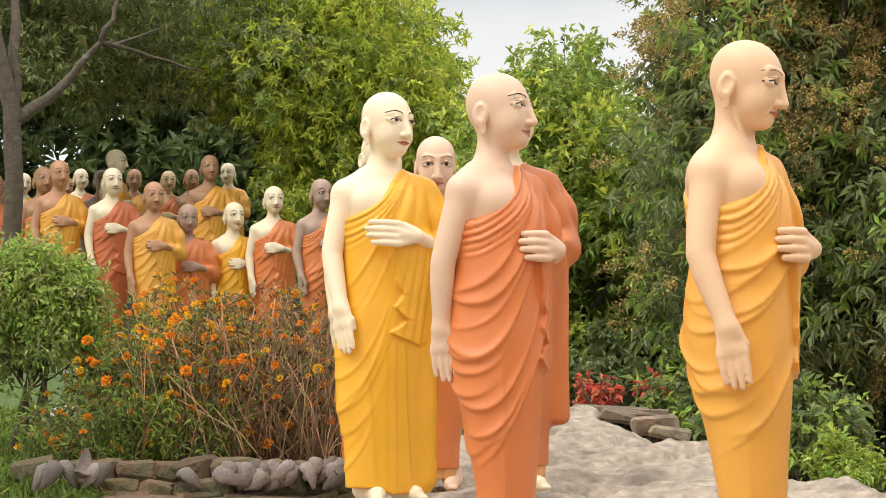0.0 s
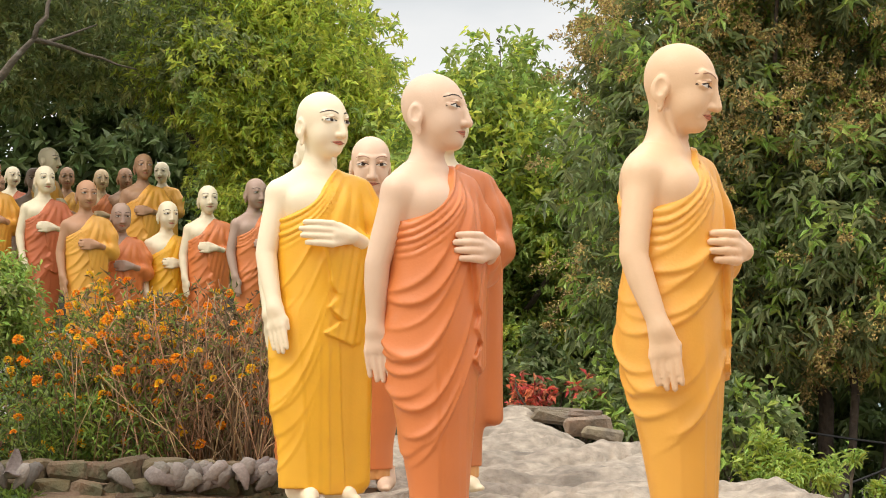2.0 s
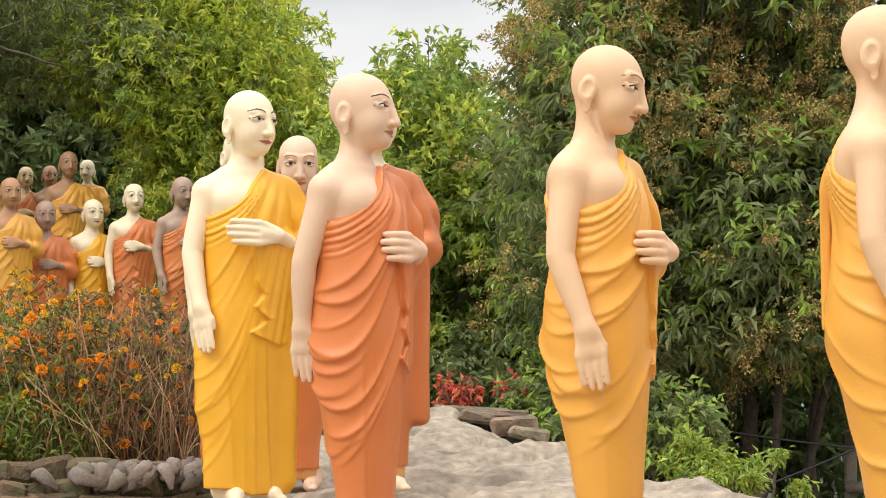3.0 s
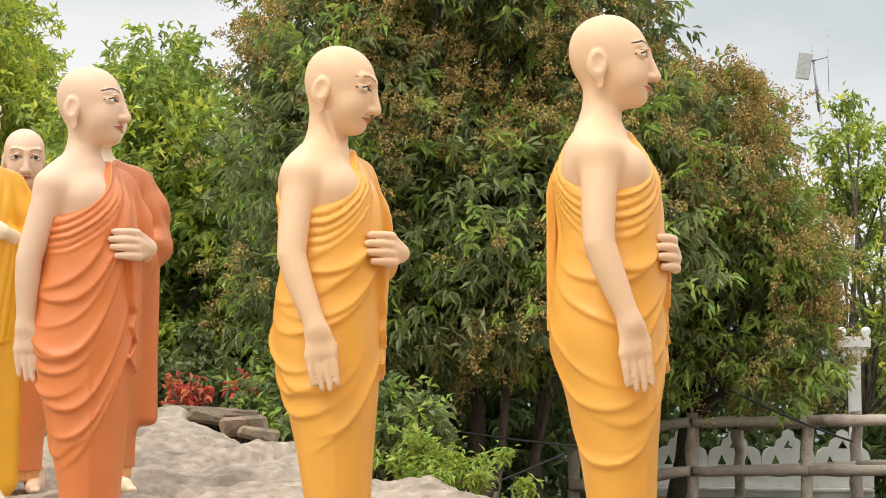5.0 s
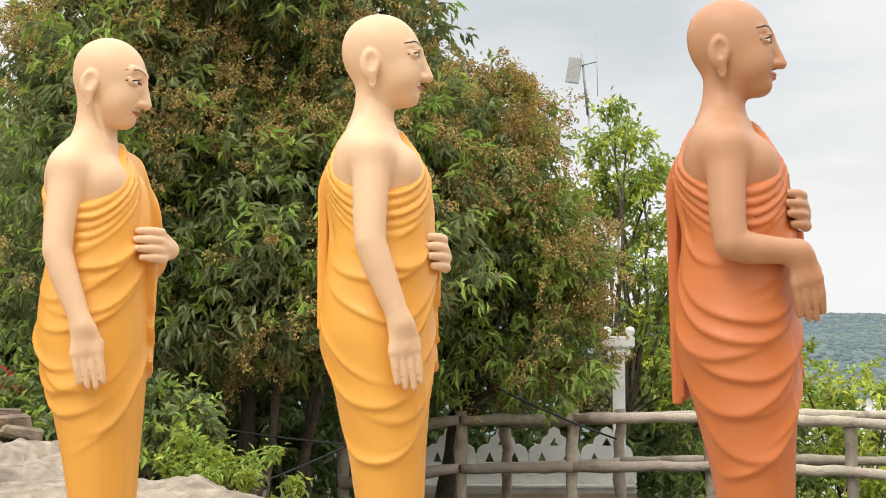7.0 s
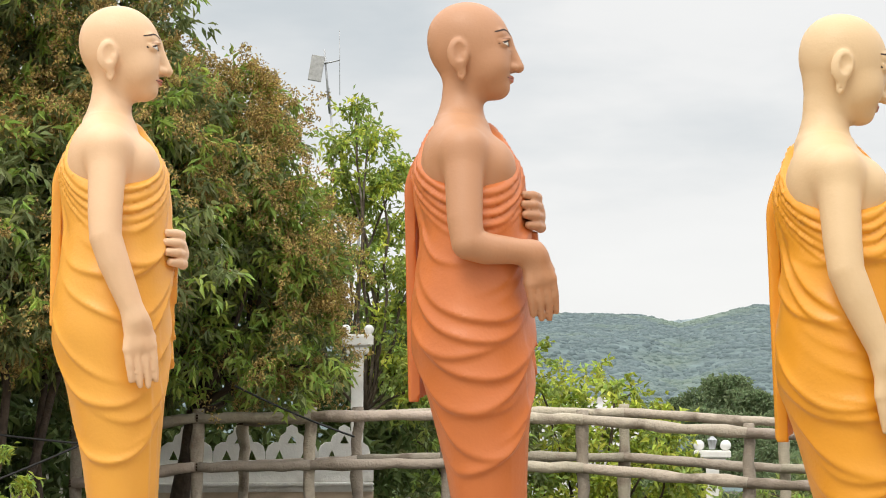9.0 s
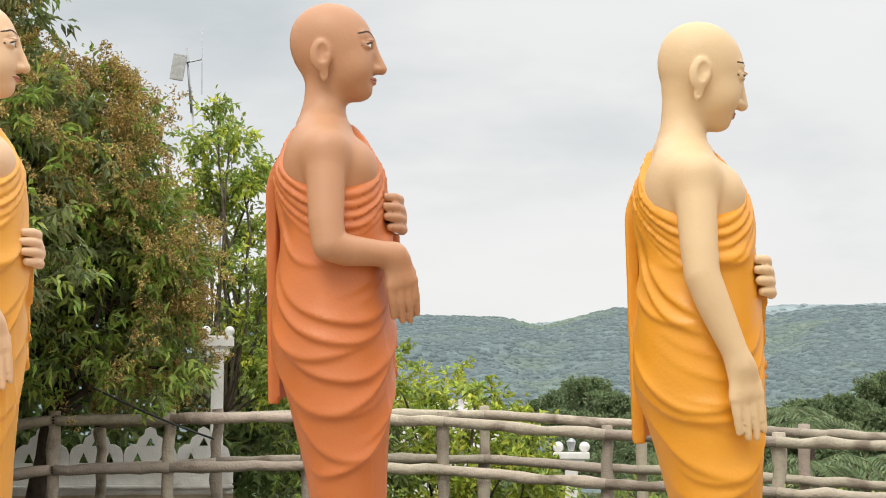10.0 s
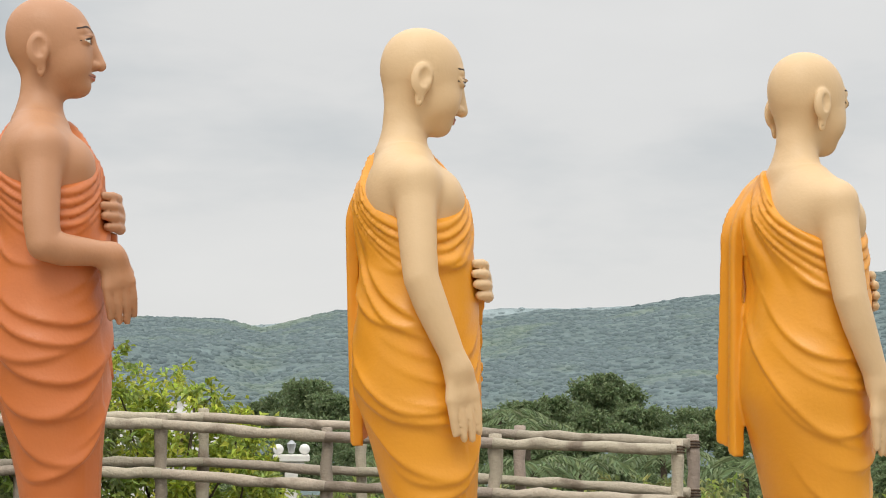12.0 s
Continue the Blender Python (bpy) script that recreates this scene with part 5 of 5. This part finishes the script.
# ---- houses among the trees ----
TILE = material("red brown roof tiles", (0.28, 0.12, 0.07), 0.85, 0.2, 5.0, (0.16, 0.09, 0.06), 1.0, 0.55, 0.5, 12.0)
PANE = material("dark window glass", (0.03, 0.035, 0.04), 0.1, 0.05, bump=0)


def house(bearing, distance, eaves, w, h, depth, label, windows, tiles=None):
    x, y = polar(bearing, distance)
    e = thing("house", x, y, eaves - h, label, "house")
    e.rotation_euler[2] = radians(-bearing + 12)
    bm = bmesh.new()
    box(bm, (-w / 2, 0, 0), (w / 2, depth, h))
    part("wall", bm, PLASTER, e)
    bm = bmesh.new()
    o = w * 0.06
    pts = [(-w / 2 - o, -o, h), (w / 2 + o, -o, h), (w / 2 + o, depth + o, h), (-w / 2 - o, depth + o, h), (-w / 2 - o, depth / 2, h + depth * 0.28), (w / 2 + o, depth / 2, h + depth * 0.28)]
    vs = [bm.verts.new(q) for q in pts]
    for f in ((0, 1, 5, 4), (2, 3, 4, 5), (0, 4, 3), (1, 2, 5), (3, 2, 1, 0)):
        bm.faces.new([vs[i] for i in f])
    part("roof", bm, tiles or TILE, e)
    for k in range(windows):
        cx = -w / 2 + w * (k + 0.5) / windows
        bm = bmesh.new()
        box(bm, (cx - w * 0.07, -0.04, h * 0.42), (cx + w * 0.07, 0.02, h * 0.74))
        window = part("window", bm, PANE, e)
        bm = bmesh.new()
        box(bm, (cx - w * 0.09, -0.09, h * 0.38), (cx + w * 0.09, -0.042, h * 0.42))
        part("sill", bm, PLASTER, window)
    return e


SHEETING = material("weathered grey sheeting", (0.42, 0.41, 0.39), 0.8, 0.2, 5.0, (0.28, 0.26, 0.24), 1.0, 0.55, 0.3, 12.0)
house(33.2, 30.0, 0.72, 2.6, 3.2, 3.0, "white house glimpsed through the shrubs", 2, SHEETING)
house(39.65, 270.0, 0.5, 7.0, 6.5, 6.0, "small white house far down in the valley", 3, SHEETING)
house(39.2, 300.0, -2.0, 6.0, 5.0, 5.0, "small white house far down in the valley", 2, SHEETING)
# ---- flower bed, stone edging, boulders ----
STONE = material("mossy stone", (0.145, 0.10, 0.055), 0.9, 0.14, 10.0, (0.08, 0.085, 0.04), 3.0, 0.55, 0.9, 30.0, per="object")
SLAB = material("split grey stone", (0.33, 0.255, 0.175), 0.9, 0.16, 9.0, (0.16, 0.13, 0.10), 3.0, 0.55, 0.9, 30.0, per="object")
HUSK = material("grey coconut husk", (0.20, 0.165, 0.14), 0.9, 0.2, 45.0, (0.13, 0.085, 0.06), 5.0, 0.55, 0.7, 70.0, per="object")
STALK = material("dry stalk", (0.36, 0.225, 0.115), 0.9, 0.3, 20.0, bump=0.2, per="island")
GREEN_STALK = material("green stalk", (0.14, 0.17, 0.05), 0.8, 0.25, 20.0, bump=0.2, per="island")
FLOWER = material("orange marigold petals", (0.88, 0.33, 0.008), 0.7, 0.15, 40.0, bump=0.2, per="island")
YELLOW = material("yellow marigold petals", (0.90, 0.54, 0.02), 0.7, 0.15, 40.0, bump=0.2, per="island")
SOFT = leaf_green("marigold leaf", (0.20, 0.27, 0.05), 0.3)
WILTED = leaf_green("wilted leaf", (0.22, 0.14, 0.07), 0.3)
gr = np.random.RandomState(23)


def stone_mesh(seed, sx, sy, sz, rough_=0.18):
    r = random.Random(seed)
    bm = bmesh.new()
    bmesh.ops.create_cube(bm, size=1.0)
    for v in bm.verts:
        v.co = Vector(((v.co.x + r.uniform(-rough_, rough_)) * sx, (v.co.y + r.uniform(-rough_, rough_)) * sy, (v.co.z + r.uniform(-rough_, rough_)) * sz))
    bmesh.ops.bevel(bm, geom=list(bm.edges), offset=min(sx, sy, sz) * 0.22, segments=1, affect="EDGES")
    me = bpy.data.meshes.new("stone")
    bm.to_mesh(me)
    bm.free()
    return me


wx, wy = polar(-8, 8.95)
edging = thing("stone_edging", wx, wy, 0.95, "low dry-stone edging of mossy brown stones", "wall")
shapes = [stone_mesh(k, 0.17, 0.17, 0.105, 0.26) for k in range(7)]
for me in shapes:
    me.materials.append(STONE)
for row in range(3):
    b = -14.0 + 0.4 * row
    while b < -3.0:
        d = 8.95 + 0.05 * row + gr.uniform(-0.03, 0.03) + 0.25 * max(0, (-10.5 - b) / 3)
        x, y = polar(b, d)
        st = new("stone", shapes[gr.randint(7)])
        st.parent = edging
        st.matrix_parent_inverse = Matrix.Translation(edging.location).inverted()
        sz = gr.uniform(0.75, 1.15)
        st.matrix_basis = pose(x, y, 0.985 + 0.082 * row + gr.uniform(-0.012, 0.012), gr.uniform(-8, 8), gr.uniform(-8, 8), -b + gr.uniform(-14, 14)) @ Matrix.Diagonal((sz, sz, sz, 1))
        b += 1.07 * sz


def husk_mesh(seed):
    """A quarter of a coconut husk: a ribbed boat-shaped shell with thickness."""
    r = np.random.RandomState(seed)
    n, m = 11, 8
    out, inn = [], []
    for i in range(n):
        u = i / (n - 1)
        w = 0.058 * math.sin(math.pi * min(max(u, 0.03), 0.97)) ** 0.6
        for j in range(m):
            a = (j / (m - 1) - 0.5) * 2.5
            rib = 1 + 0.09 * r.normal()
            out.append(((u - 0.5) * 0.24, w * math.sin(a) * rib, w * math.cos(a) * rib * 0.75 - 0.3 * (u - 0.5) ** 2))
            inn.append(((u - 0.5) * 0.235, w * 0.8 * math.sin(a), w * 0.72 * math.cos(a) * 0.75 - 0.3 * (u - 0.5) ** 2 - 0.008))
    v = np.array(out + inn)
    f = sheet(n, m).tolist()
    k = n * m
    f += [[c + k for c in g[::-1]] for g in f]
    for i in range(n - 1):
        f.append([i * m, i * m + k, (i + 1) * m + k, (i + 1) * m])
        f.append([i * m + m - 1, (i + 1) * m + m - 1, (i + 1) * m + m - 1 + k, i * m + m - 1 + k])
    me = bpy.data.meshes.new("coconut_husk")
    me.from_pydata(v.tolist(), [], f)
    me.materials.append(HUSK)
    me.polygons.foreach_set("use_smooth", np.full(len(me.polygons), True))
    return me


husks = [husk_mesh(k) for k in range(4)]
for b, lift, lean in [(-12.6, 0.05, 10), (-12.2, 0.06, 30), (-11.7, 0.05, 20), (-11.3, 0.04, 35), (-8.4, 0.0, 80), (-7.0, 0.05, 40), (-6.75, 0.02, 65),
                      (-6.45, 0.04, 60), (-6.2, 0.06, 55), (-5.9, 0.03, 65), (-5.65, 0.06, 50), (-5.4, 0.02, 70), (-5.15, 0.05, 60), (-4.2, 0.08, 55), (-3.9, 0.06, 60), (-3.65, 0.04, 65), (-3.4, 0.07, 60),
                      (-12.9, 0.04, 40), (-11.0, 0.05, 30), (-7.2, 0.0, 70), (-6.3, 0.0, 60), (-5.0, 0.0, 55), (-4.5, 0.04, 35), (-3.5, 0.0, 45),
                      (-6.0, -0.03, 75), (-5.5, -0.04, 70), (-3.2, 0.02, 75), (-6.85, -0.02, 80), (-4.0, 0.0, 75)]:
    x, y = polar(b, 8.86 + gr.uniform(-0.04, 0.03))
    h = new("coconut_husk", husks[gr.randint(4)])
    tilt = radians(gr.choice((-1, 1), p=(0.25, 0.75)) * (15 + lean * 0.5) + gr.uniform(-12, 12))
    up = Vector((math.sin(tilt) * 1.3, gr.uniform(0.3, 1.1), math.cos(tilt) * 0.8)).normalized()
    face = Vector((gr.uniform(-0.5, 0.5), -1, 0.35)) * gr.choice((1, -1), p=(0.86, 0.14))
    face = (face - up * face.dot(up)).normalized()
    turn = Matrix((up, face.cross(up), face)).transposed().to_4x4()
    h.matrix_world = pose(x, y, 1.14 + lift * 0.6, 0, 0, -b) @ turn @ Matrix.Diagonal((gr.uniform(0.55, 0.85), gr.uniform(0.62, 0.9), 0.8, 1))
    tagged(h, "dry grey coconut husk laid along the stone edging", "husk", "husks along the edging")


def boulder(bearing, distance, top, size, label, mat, seed):
    bm = bmesh.new()
    bmesh.ops.create_icosphere(bm, subdivisions=4, radius=1.0)
    for v in bm.verts:
        k = 1 + 0.28 * noise.fractal(v.co * 1.1 + Vector((seed, 0, 0)), 1.0, 2.0, 4) + 0.05 * noise.fractal(v.co * 6, 1.0, 2.0, 3)
        v.co = Vector((v.co.x * size[0], v.co.y * size[1], v.co.z * size[2])) * k
    x, y = polar(bearing, distance)
    ob = part("boulder", bm, mat, None, "", True)
    ob.matrix_world = pose(x, y, top - size[2], 0, 0, -bearing)
    return tagged(ob, label, "boulder")


BOULDER = material("grey boulder", (0.27, 0.245, 0.21), 0.9, 0.3, 6.0, (0.12, 0.11, 0.09), 2.0, 0.52, 0.9, 20.0)
boulder(-10.2, 17.6, 2.12, (1.1, 1.0, 0.8), "pale grey boulder under a statue's feet", BOULDER, 1.0)
boulder(-8.8, 16.6, 1.95, (0.7, 0.7, 0.6), "grey boulder on the slope", BOULDER, 5.0)
boulder(-11.7, 13.0, 1.48, (0.75, 0.8, 0.5), "dark sloping boulder beside the flower bed", BOULDER, 3.0)
boulder(-13.6, 9.6, 1.12, (0.55, 0.5, 0.30), "low mossy boulder at the end of the edging", BOULDER, 8.0)
for b, d, z, sx, sz, tilt in ((6.2, 11.5, 1.40, 0.44, 0.09, 6), (6.85, 11.3, 1.355, 0.28, 0.11, -4), (5.4, 11.7, 1.44, 0.45, 0.07, 4), (7.3, 11.2, 1.30, 0.26, 0.09, 12), (6.75, 11.4, 1.43, 0.20, 0.05, 3)):
    x, y = polar(b, d)
    ob = new("loose_stone", stone_mesh(int(b * 100), sx, 0.3, sz, 0.14))
    ob.data.materials.append(SLAB)
    ob.matrix_world = pose(x, y, z, 0, tilt, -b + gr.uniform(-20, 20))
    tagged(ob, "flat split stone lying on the rock", "stone", "stones on the rock")


def blossom_mesh(mat):
    pieces = []
    for ring, (r, z, n, l) in enumerate(((0.012, 0.0, 10, 0.020), (0.011, 0.007, 9, 0.017), (0.007, 0.013, 8, 0.014), (0.002, 0.017, 6, 0.011))):
        a = np.arange(n) / n * 2 * np.pi + ring * 0.4
        way = np.stack([np.cos(a), np.sin(a), np.full(n, 0.15 + 0.35 * ring)], 1)
        pieces.append(leaves(np.stack([np.cos(a) * r, np.sin(a) * r, np.full(n, z)], 1), way, l, 0.022, gr, 0.3, 0.15))
    v, f = merge(pieces)
    me = bpy.data.meshes.new("blossom")
    me.from_pydata(v.tolist(), [], f)
    me.materials.append(mat)
    return me


blossoms = [blossom_mesh(FLOWER), blossom_mesh(YELLOW)]


def marigold(bearing, distance, height, flowers, dry, yellow):
    x, y = polar(bearing, distance)
    z = float(land(np.array([bearing]), np.array([distance]))[0]) + 0.02
    e = thing("marigold_plant", x, y, z, "tall withered marigold with brown stalks" if dry > 0.5 else "leafy marigold with orange blossoms", "flower", "marigolds in the bed")
    stalks, leaf_b, leaf_a, tops = [], [], [], []
    for k in range(gr.randint(5, 9)):
        lean = gr.normal(0, 0.20, 2) * height
        h = height * gr.uniform(0.55, 1.05)
        u = np.linspace(0, 1, 7)[:, None]
        foot = np.array([x, y, z]) + (*gr.normal(0, 0.07, 2), 0)
        pts = foot + u * np.array([0, 0, h]) + (u ** 1.5) * np.array([*lean, 0]) + gr.normal(0, 0.012, (7, 3)) * u
        stalks.append(tube(pts, np.linspace(0.006, 0.0025, 7), 4))
        tops.append(pts[-1])
        for q in range(6):
            at = pts[gr.randint(1, 7)]
            way = unit(np.array([*gr.normal(0, 1, 2), gr.uniform(0.1, 1.0)]))
            l = gr.uniform(0.08, 0.22)
            stalks.append(tube([at, at + way * l * 0.5, at + way * l + (0, 0, 0.02)], [0.003, 0.0024, 0.0016], 3))
            tops.append(at + way * l)
            n = 12
            leaf_b.append(at + way * l * gr.uniform(0, 1, (n, 1)))
            leaf_a.append(gr.normal(0, 1, (n, 3)) + (0, 0, 0.3))
    v, f = merge(stalks)
    under_thing(mesh_object("stem", v, f, STALK if dry > 0.3 else GREEN_STALK), e)
    b_, a_ = np.concatenate(leaf_b), np.concatenate(leaf_a)
    low = gr.uniform(0, 1, len(b_)) > dry * 0.75
    v, f = leaves(b_[low], a_[low], 0.05 * gr.uniform(0.6, 1.3, low.sum()), 0.014, gr)
    under_thing(mesh_object("foliage", v, f, [SOFT, WILTED], smooth=False, index=(gr.uniform(0, 1, len(f)) < dry * 0.8).astype(int)), e)
    for k in gr.choice(len(tops), min(flowers, len(tops)), replace=False):
        bl = new("blossom", blossoms[int(gr.uniform() < yellow)])
        bl.parent = e
        bl.matrix_parent_inverse = Matrix.Translation(e.location).inverted()
        s = gr.uniform(0.7, 1.2)
        bl.matrix_basis = pose(*tops[k], gr.uniform(-40, 60), gr.uniform(-40, 40), 0) @ Matrix.Diagonal((s, s, s, 1))


for k in range(66):
    b = gr.uniform(-11.0, -3.3)
    right = np.clip((b + 9.5) / 4, 0, 1)
    d = gr.uniform(9.5, 11.6)
    marigold(b, d, gr.uniform(0.72, 1.0) if b > -10 else gr.uniform(0.5, 0.8), gr.randint(12, 20) if right < 0.8 else gr.randint(2, 7), 0.25 + 0.65 * right, 0.3 + 0.25 * (d > 10.5))
for b, d in ((-12.4, 9.4), (-12.0, 9.8), (-11.6, 9.3), (-13.0, 9.7)):
    marigold(b, d, 0.42, 4, 0.2, 0.1)

# tangle of dead stalks and low green growth at the foot of the bed
pieces = []
for k in range(420):
    b, d = -3.6 - 6.6 * gr.uniform(0, 1) ** 1.5, gr.uniform(9.3, 11.4)
    x, y = polar(b, d)
    z = float(land(np.array([b]), np.array([d]))[0])
    h, lean = gr.uniform(0.2, 0.75), gr.normal(0, 0.22, 2)
    pieces.append(tube([(x, y, z), (x + lean[0] * 0.4, y + lean[1] * 0.4, z + h * 0.6), (x + lean[0], y + lean[1], z + h)], [0.004, 0.003, 0.0018], 3))
v, f = merge(pieces)
tagged(mesh_object("dead_stalks", v, f, STALK), "tangle of dry brown stalks in the flower bed", "stalks", kind="stuff")
n = 5200
gb, gd = -11.2 + 5.0 * gr.beta(1.6, 2.0, n), gr.uniform(9.35, 10.8, n)
gh = gr.uniform(0, 1, n) ** 1.4 * 0.42
base = np.stack([gd * np.sin(np.radians(gb)), gd * np.cos(np.radians(gb)), land(gb, gd) + gh], 1)
v, f = leaves(base, gr.normal(0, 0.8, (n, 3)) + (0, 0, 0.5), gr.uniform(0.03, 0.07, n), 0.014, gr, 0.2, 0.3)
tagged(mesh_object("bed_greenery", v, f, SOFT, smooth=False), "feathery low green leaves in the flower bed", "plants", kind="stuff")

# clipped bush on thin stems
bush = [(*spot(-13.0 + a, s, 10.4 + d), r) for a, s, d, r in ((0, 0.062, 0, 0.36), (-1.2, 0.060, 0.1, 0.36), (1.0, 0.055, 0, 0.28), (-0.5, 0.078, 0, 0.24), (0.9, 0.072, 0.1, 0.20), (-2.4, 0.06, 0, 0.4), (1.3, 0.036, 0, 0.18), (0.3, 0.035, -0.1, 0.24), (-1.4, 0.03, 0, 0.3))]
tree("clipped_bush", "clipped round bush of fine bright green leaves", (*polar(-13.7, 10.4), 1.15), bush, [MANGO_NEW, OLIVE, MANGO_NEW], 170, 7, 0.05, 0.020, gr, BARK, 0.014, 0.3, inner=0.6)
pieces = []
for k in range(5):
    a, t = polar(-13.7 + gr.uniform(-0.5, 0.9), 10.4), polar(-13.2 + gr.uniform(-0.9, 0.9), 10.4)
    pieces.append(bough((*a, 1.1), (*t, 1.95), 0.018, 0.012, gr, bend=0.06))
v, f = merge(pieces)
e = thing("bush_stems", *polar(-13.5, 10.4), 1.1, "thin bare grey stems under the clipped bush", "stems")
under_thing(mesh_object("stem", v, f, BARK), e)

# grass on the turf by the bush
n = 9000
gb, gd = gr.uniform(-16, -11.0, n), gr.uniform(8.8, 14, n)
base = np.stack([gd * np.sin(np.radians(gb)), gd * np.cos(np.radians(gb)), land(gb, gd) + 0.01], 1)
v, f = leaves(base, gr.normal(0, 0.5, (n, 3)) + (0, 0, 1.2), gr.uniform(0.04, 0.10, n), 0.012, gr, 0.1, 0.3)
tagged(mesh_object("grass", v, f, SOFT, smooth=False), "short rough green grass", "grass", kind="stuff")
# ---- the statues of the near row ----
NEAR = {}
for key, look_of in dict(
        a=dict(seed=3, yaw=0.32, nod=0.06, palm=0.085, finger=0.135, curl=0.35, hold=(-0.02, -0.220, 1.175), tail=False, long=0.64, flare=0.075, hem=0.035, deep=0.9, swag=0.45, swing=2.2, zx=-0.02),
        b=dict(seed=5, hold=(0.03, -0.215, 1.16), arm="behind", swing=1.9, yaw=0.27, zig=0.8),
        c=dict(seed=8, hold=(0.03, -0.225, 1.13), nod=0.20, yaw=0.18, jaw=0.95, zig=0.35, old=True, tail_end=0.95),
        d=dict(seed=11, hold=(0.0, -0.207, 1.08), zig=0.3, tail_end=0.86),
        e=dict(seed=14, hold=(0.0, -0.205, 1.20), arm="bent", jaw=1.05, zig=0.2),
        f=dict(seed=17, back=0.168, hold=(-0.01, -0.205, 1.10), nod=0.26, yaw=0.26, zig=0.2),
        h=dict(seed=6, hold=(0.05, -0.20, 1.10), long=0.40, wide=0.05, flare=0.05, yaw=0.3, tail=False),
        i=dict(seed=21, back=0.168, yaw=0.22, hold=(0.0, -0.225, 1.13), nod=0.12)).items():
    NEAR[key] = statue_mesh("statue", look_of)

statue(NEAR["a"], -2.0, 7.86, 1.06, 25, "cream", "yellow", "life-size painted statue with cream skin and a bright yellow robe")
statue(NEAR["b"], 1.74, 6.66, 0.92, 53, "pink", "coral", "life-size painted statue with pinkish skin and a coral robe")
statue(NEAR["c"], 9.65, 5.97, 0.885, 64, "peach", "orange", "painted statue with peach skin, a lined face and an orange robe")
statue(NEAR["d"], 18.85, 5.48, 0.88, 88, "peach", "orange", "painted statue with peach skin and an orange robe in deep folds")
statue(NEAR["e"], 30.38, 5.20, 0.85, 90, "tan", "salmon", "painted statue with tan skin and coral robe, hands in front", lean=1.2)
statue(NEAR["f"], 42.22, 4.97, 0.74, 98, "straw", "deep", "painted statue with straw-coloured skin and bowed head in an amber robe", lean=1.8)
statue(NEAR["i"], 55.05, 5.26, 0.70, 125, "straw", "deep", "painted statue in an amber robe seen with its back turned")
statue(NEAR["c"], -0.35, 9.0, 1.05, -6, "pink", "coral", "painted statue with a frowning face and a red-brown robe", 0.99)
statue(NEAR["h"], 2.05, 7.95, 1.10, 24, "white", "salmon", "painted statue with pale shoulder and a coral robe with pleated sleeve")
statue(NEAR["a"], -2.15, 9.2, 1.10, 8, "white", "coral", "painted statue with pale skin behind the yellow-robed one", 1.0)
# ---- the procession further up the slope ----
FAR = [statue_mesh("statue", dict(seed=31 + 5 * k, hold=(-0.03 + 0.02 * k, -0.21, 1.17), nod=0.06 * k, tail=k == 2), fine=False) for k in range(3)]
for x, y, d, skin, robe, turn, k in (
        (-13.05, 0.1325, 19.5, "brown", "coral", 20, 0), (-12.55, 0.1365, 19.0, "tan", "orange", 20, 1), (-11.85, 0.1320, 26.0, "white", "red", 25, 0),
        (-13.65, 0.1285, 26.0, "white", "orange", 10, 1), (-12.30, 0.1270, 28.0, "brown", "red", 10, 2), (-10.75, 0.1435, 21.0, "white", "orange", 70, 1),
        (-10.85, 0.1330, 18.9, "white", "red", 18, 0), (-10.15, 0.1325, 25.0, "brown", "orange", 5, 1), (-11.2, 0.1315, 23.0, "grey", "red", 10, 2),
        (-9.53, 0.1255, 18.0, "tan", "orange", 15, 1), (-9.05, 0.1320, 25.0, "straw", "coral", 10, 0), (-8.30, 0.1330, 25.0, "brown", "coral", 15, 1),
        (-7.72, 0.1415, 20.0, "brown", "orange", 12, 0), (-7.12, 0.1370, 25.0, "white", "orange", -15, 1), (-8.42, 0.1130, 18.4, "grey", "coral", 10, 2),
        (-6.92, 0.1145, 18.6, "white", "yellow", 22, 1), (-5.62, 0.1240, 18.4, "white", "coral", 12, 0), (-4.08, 0.1285, 17.3, "grey", "coral", 28, 2),
        (-14.2, 0.1240, 22.0, "brown", "orange", 20, 0), (-14.6, 0.128, 20.0, "tan", "coral", 15, 1)):
    words = dict(brown="brown", tan="tan", white="pale", grey="grey-brown", straw="straw-coloured")[skin]
    cloth = dict(coral="coral", yellow="yellow", red="brick red", orange="orange")[robe]
    statue(FAR[k], x, d, EYE + y * d - 1.85, turn, skin, robe, f"painted statue with {words} skin and {cloth} robe on the slope", group="statues on the slope")
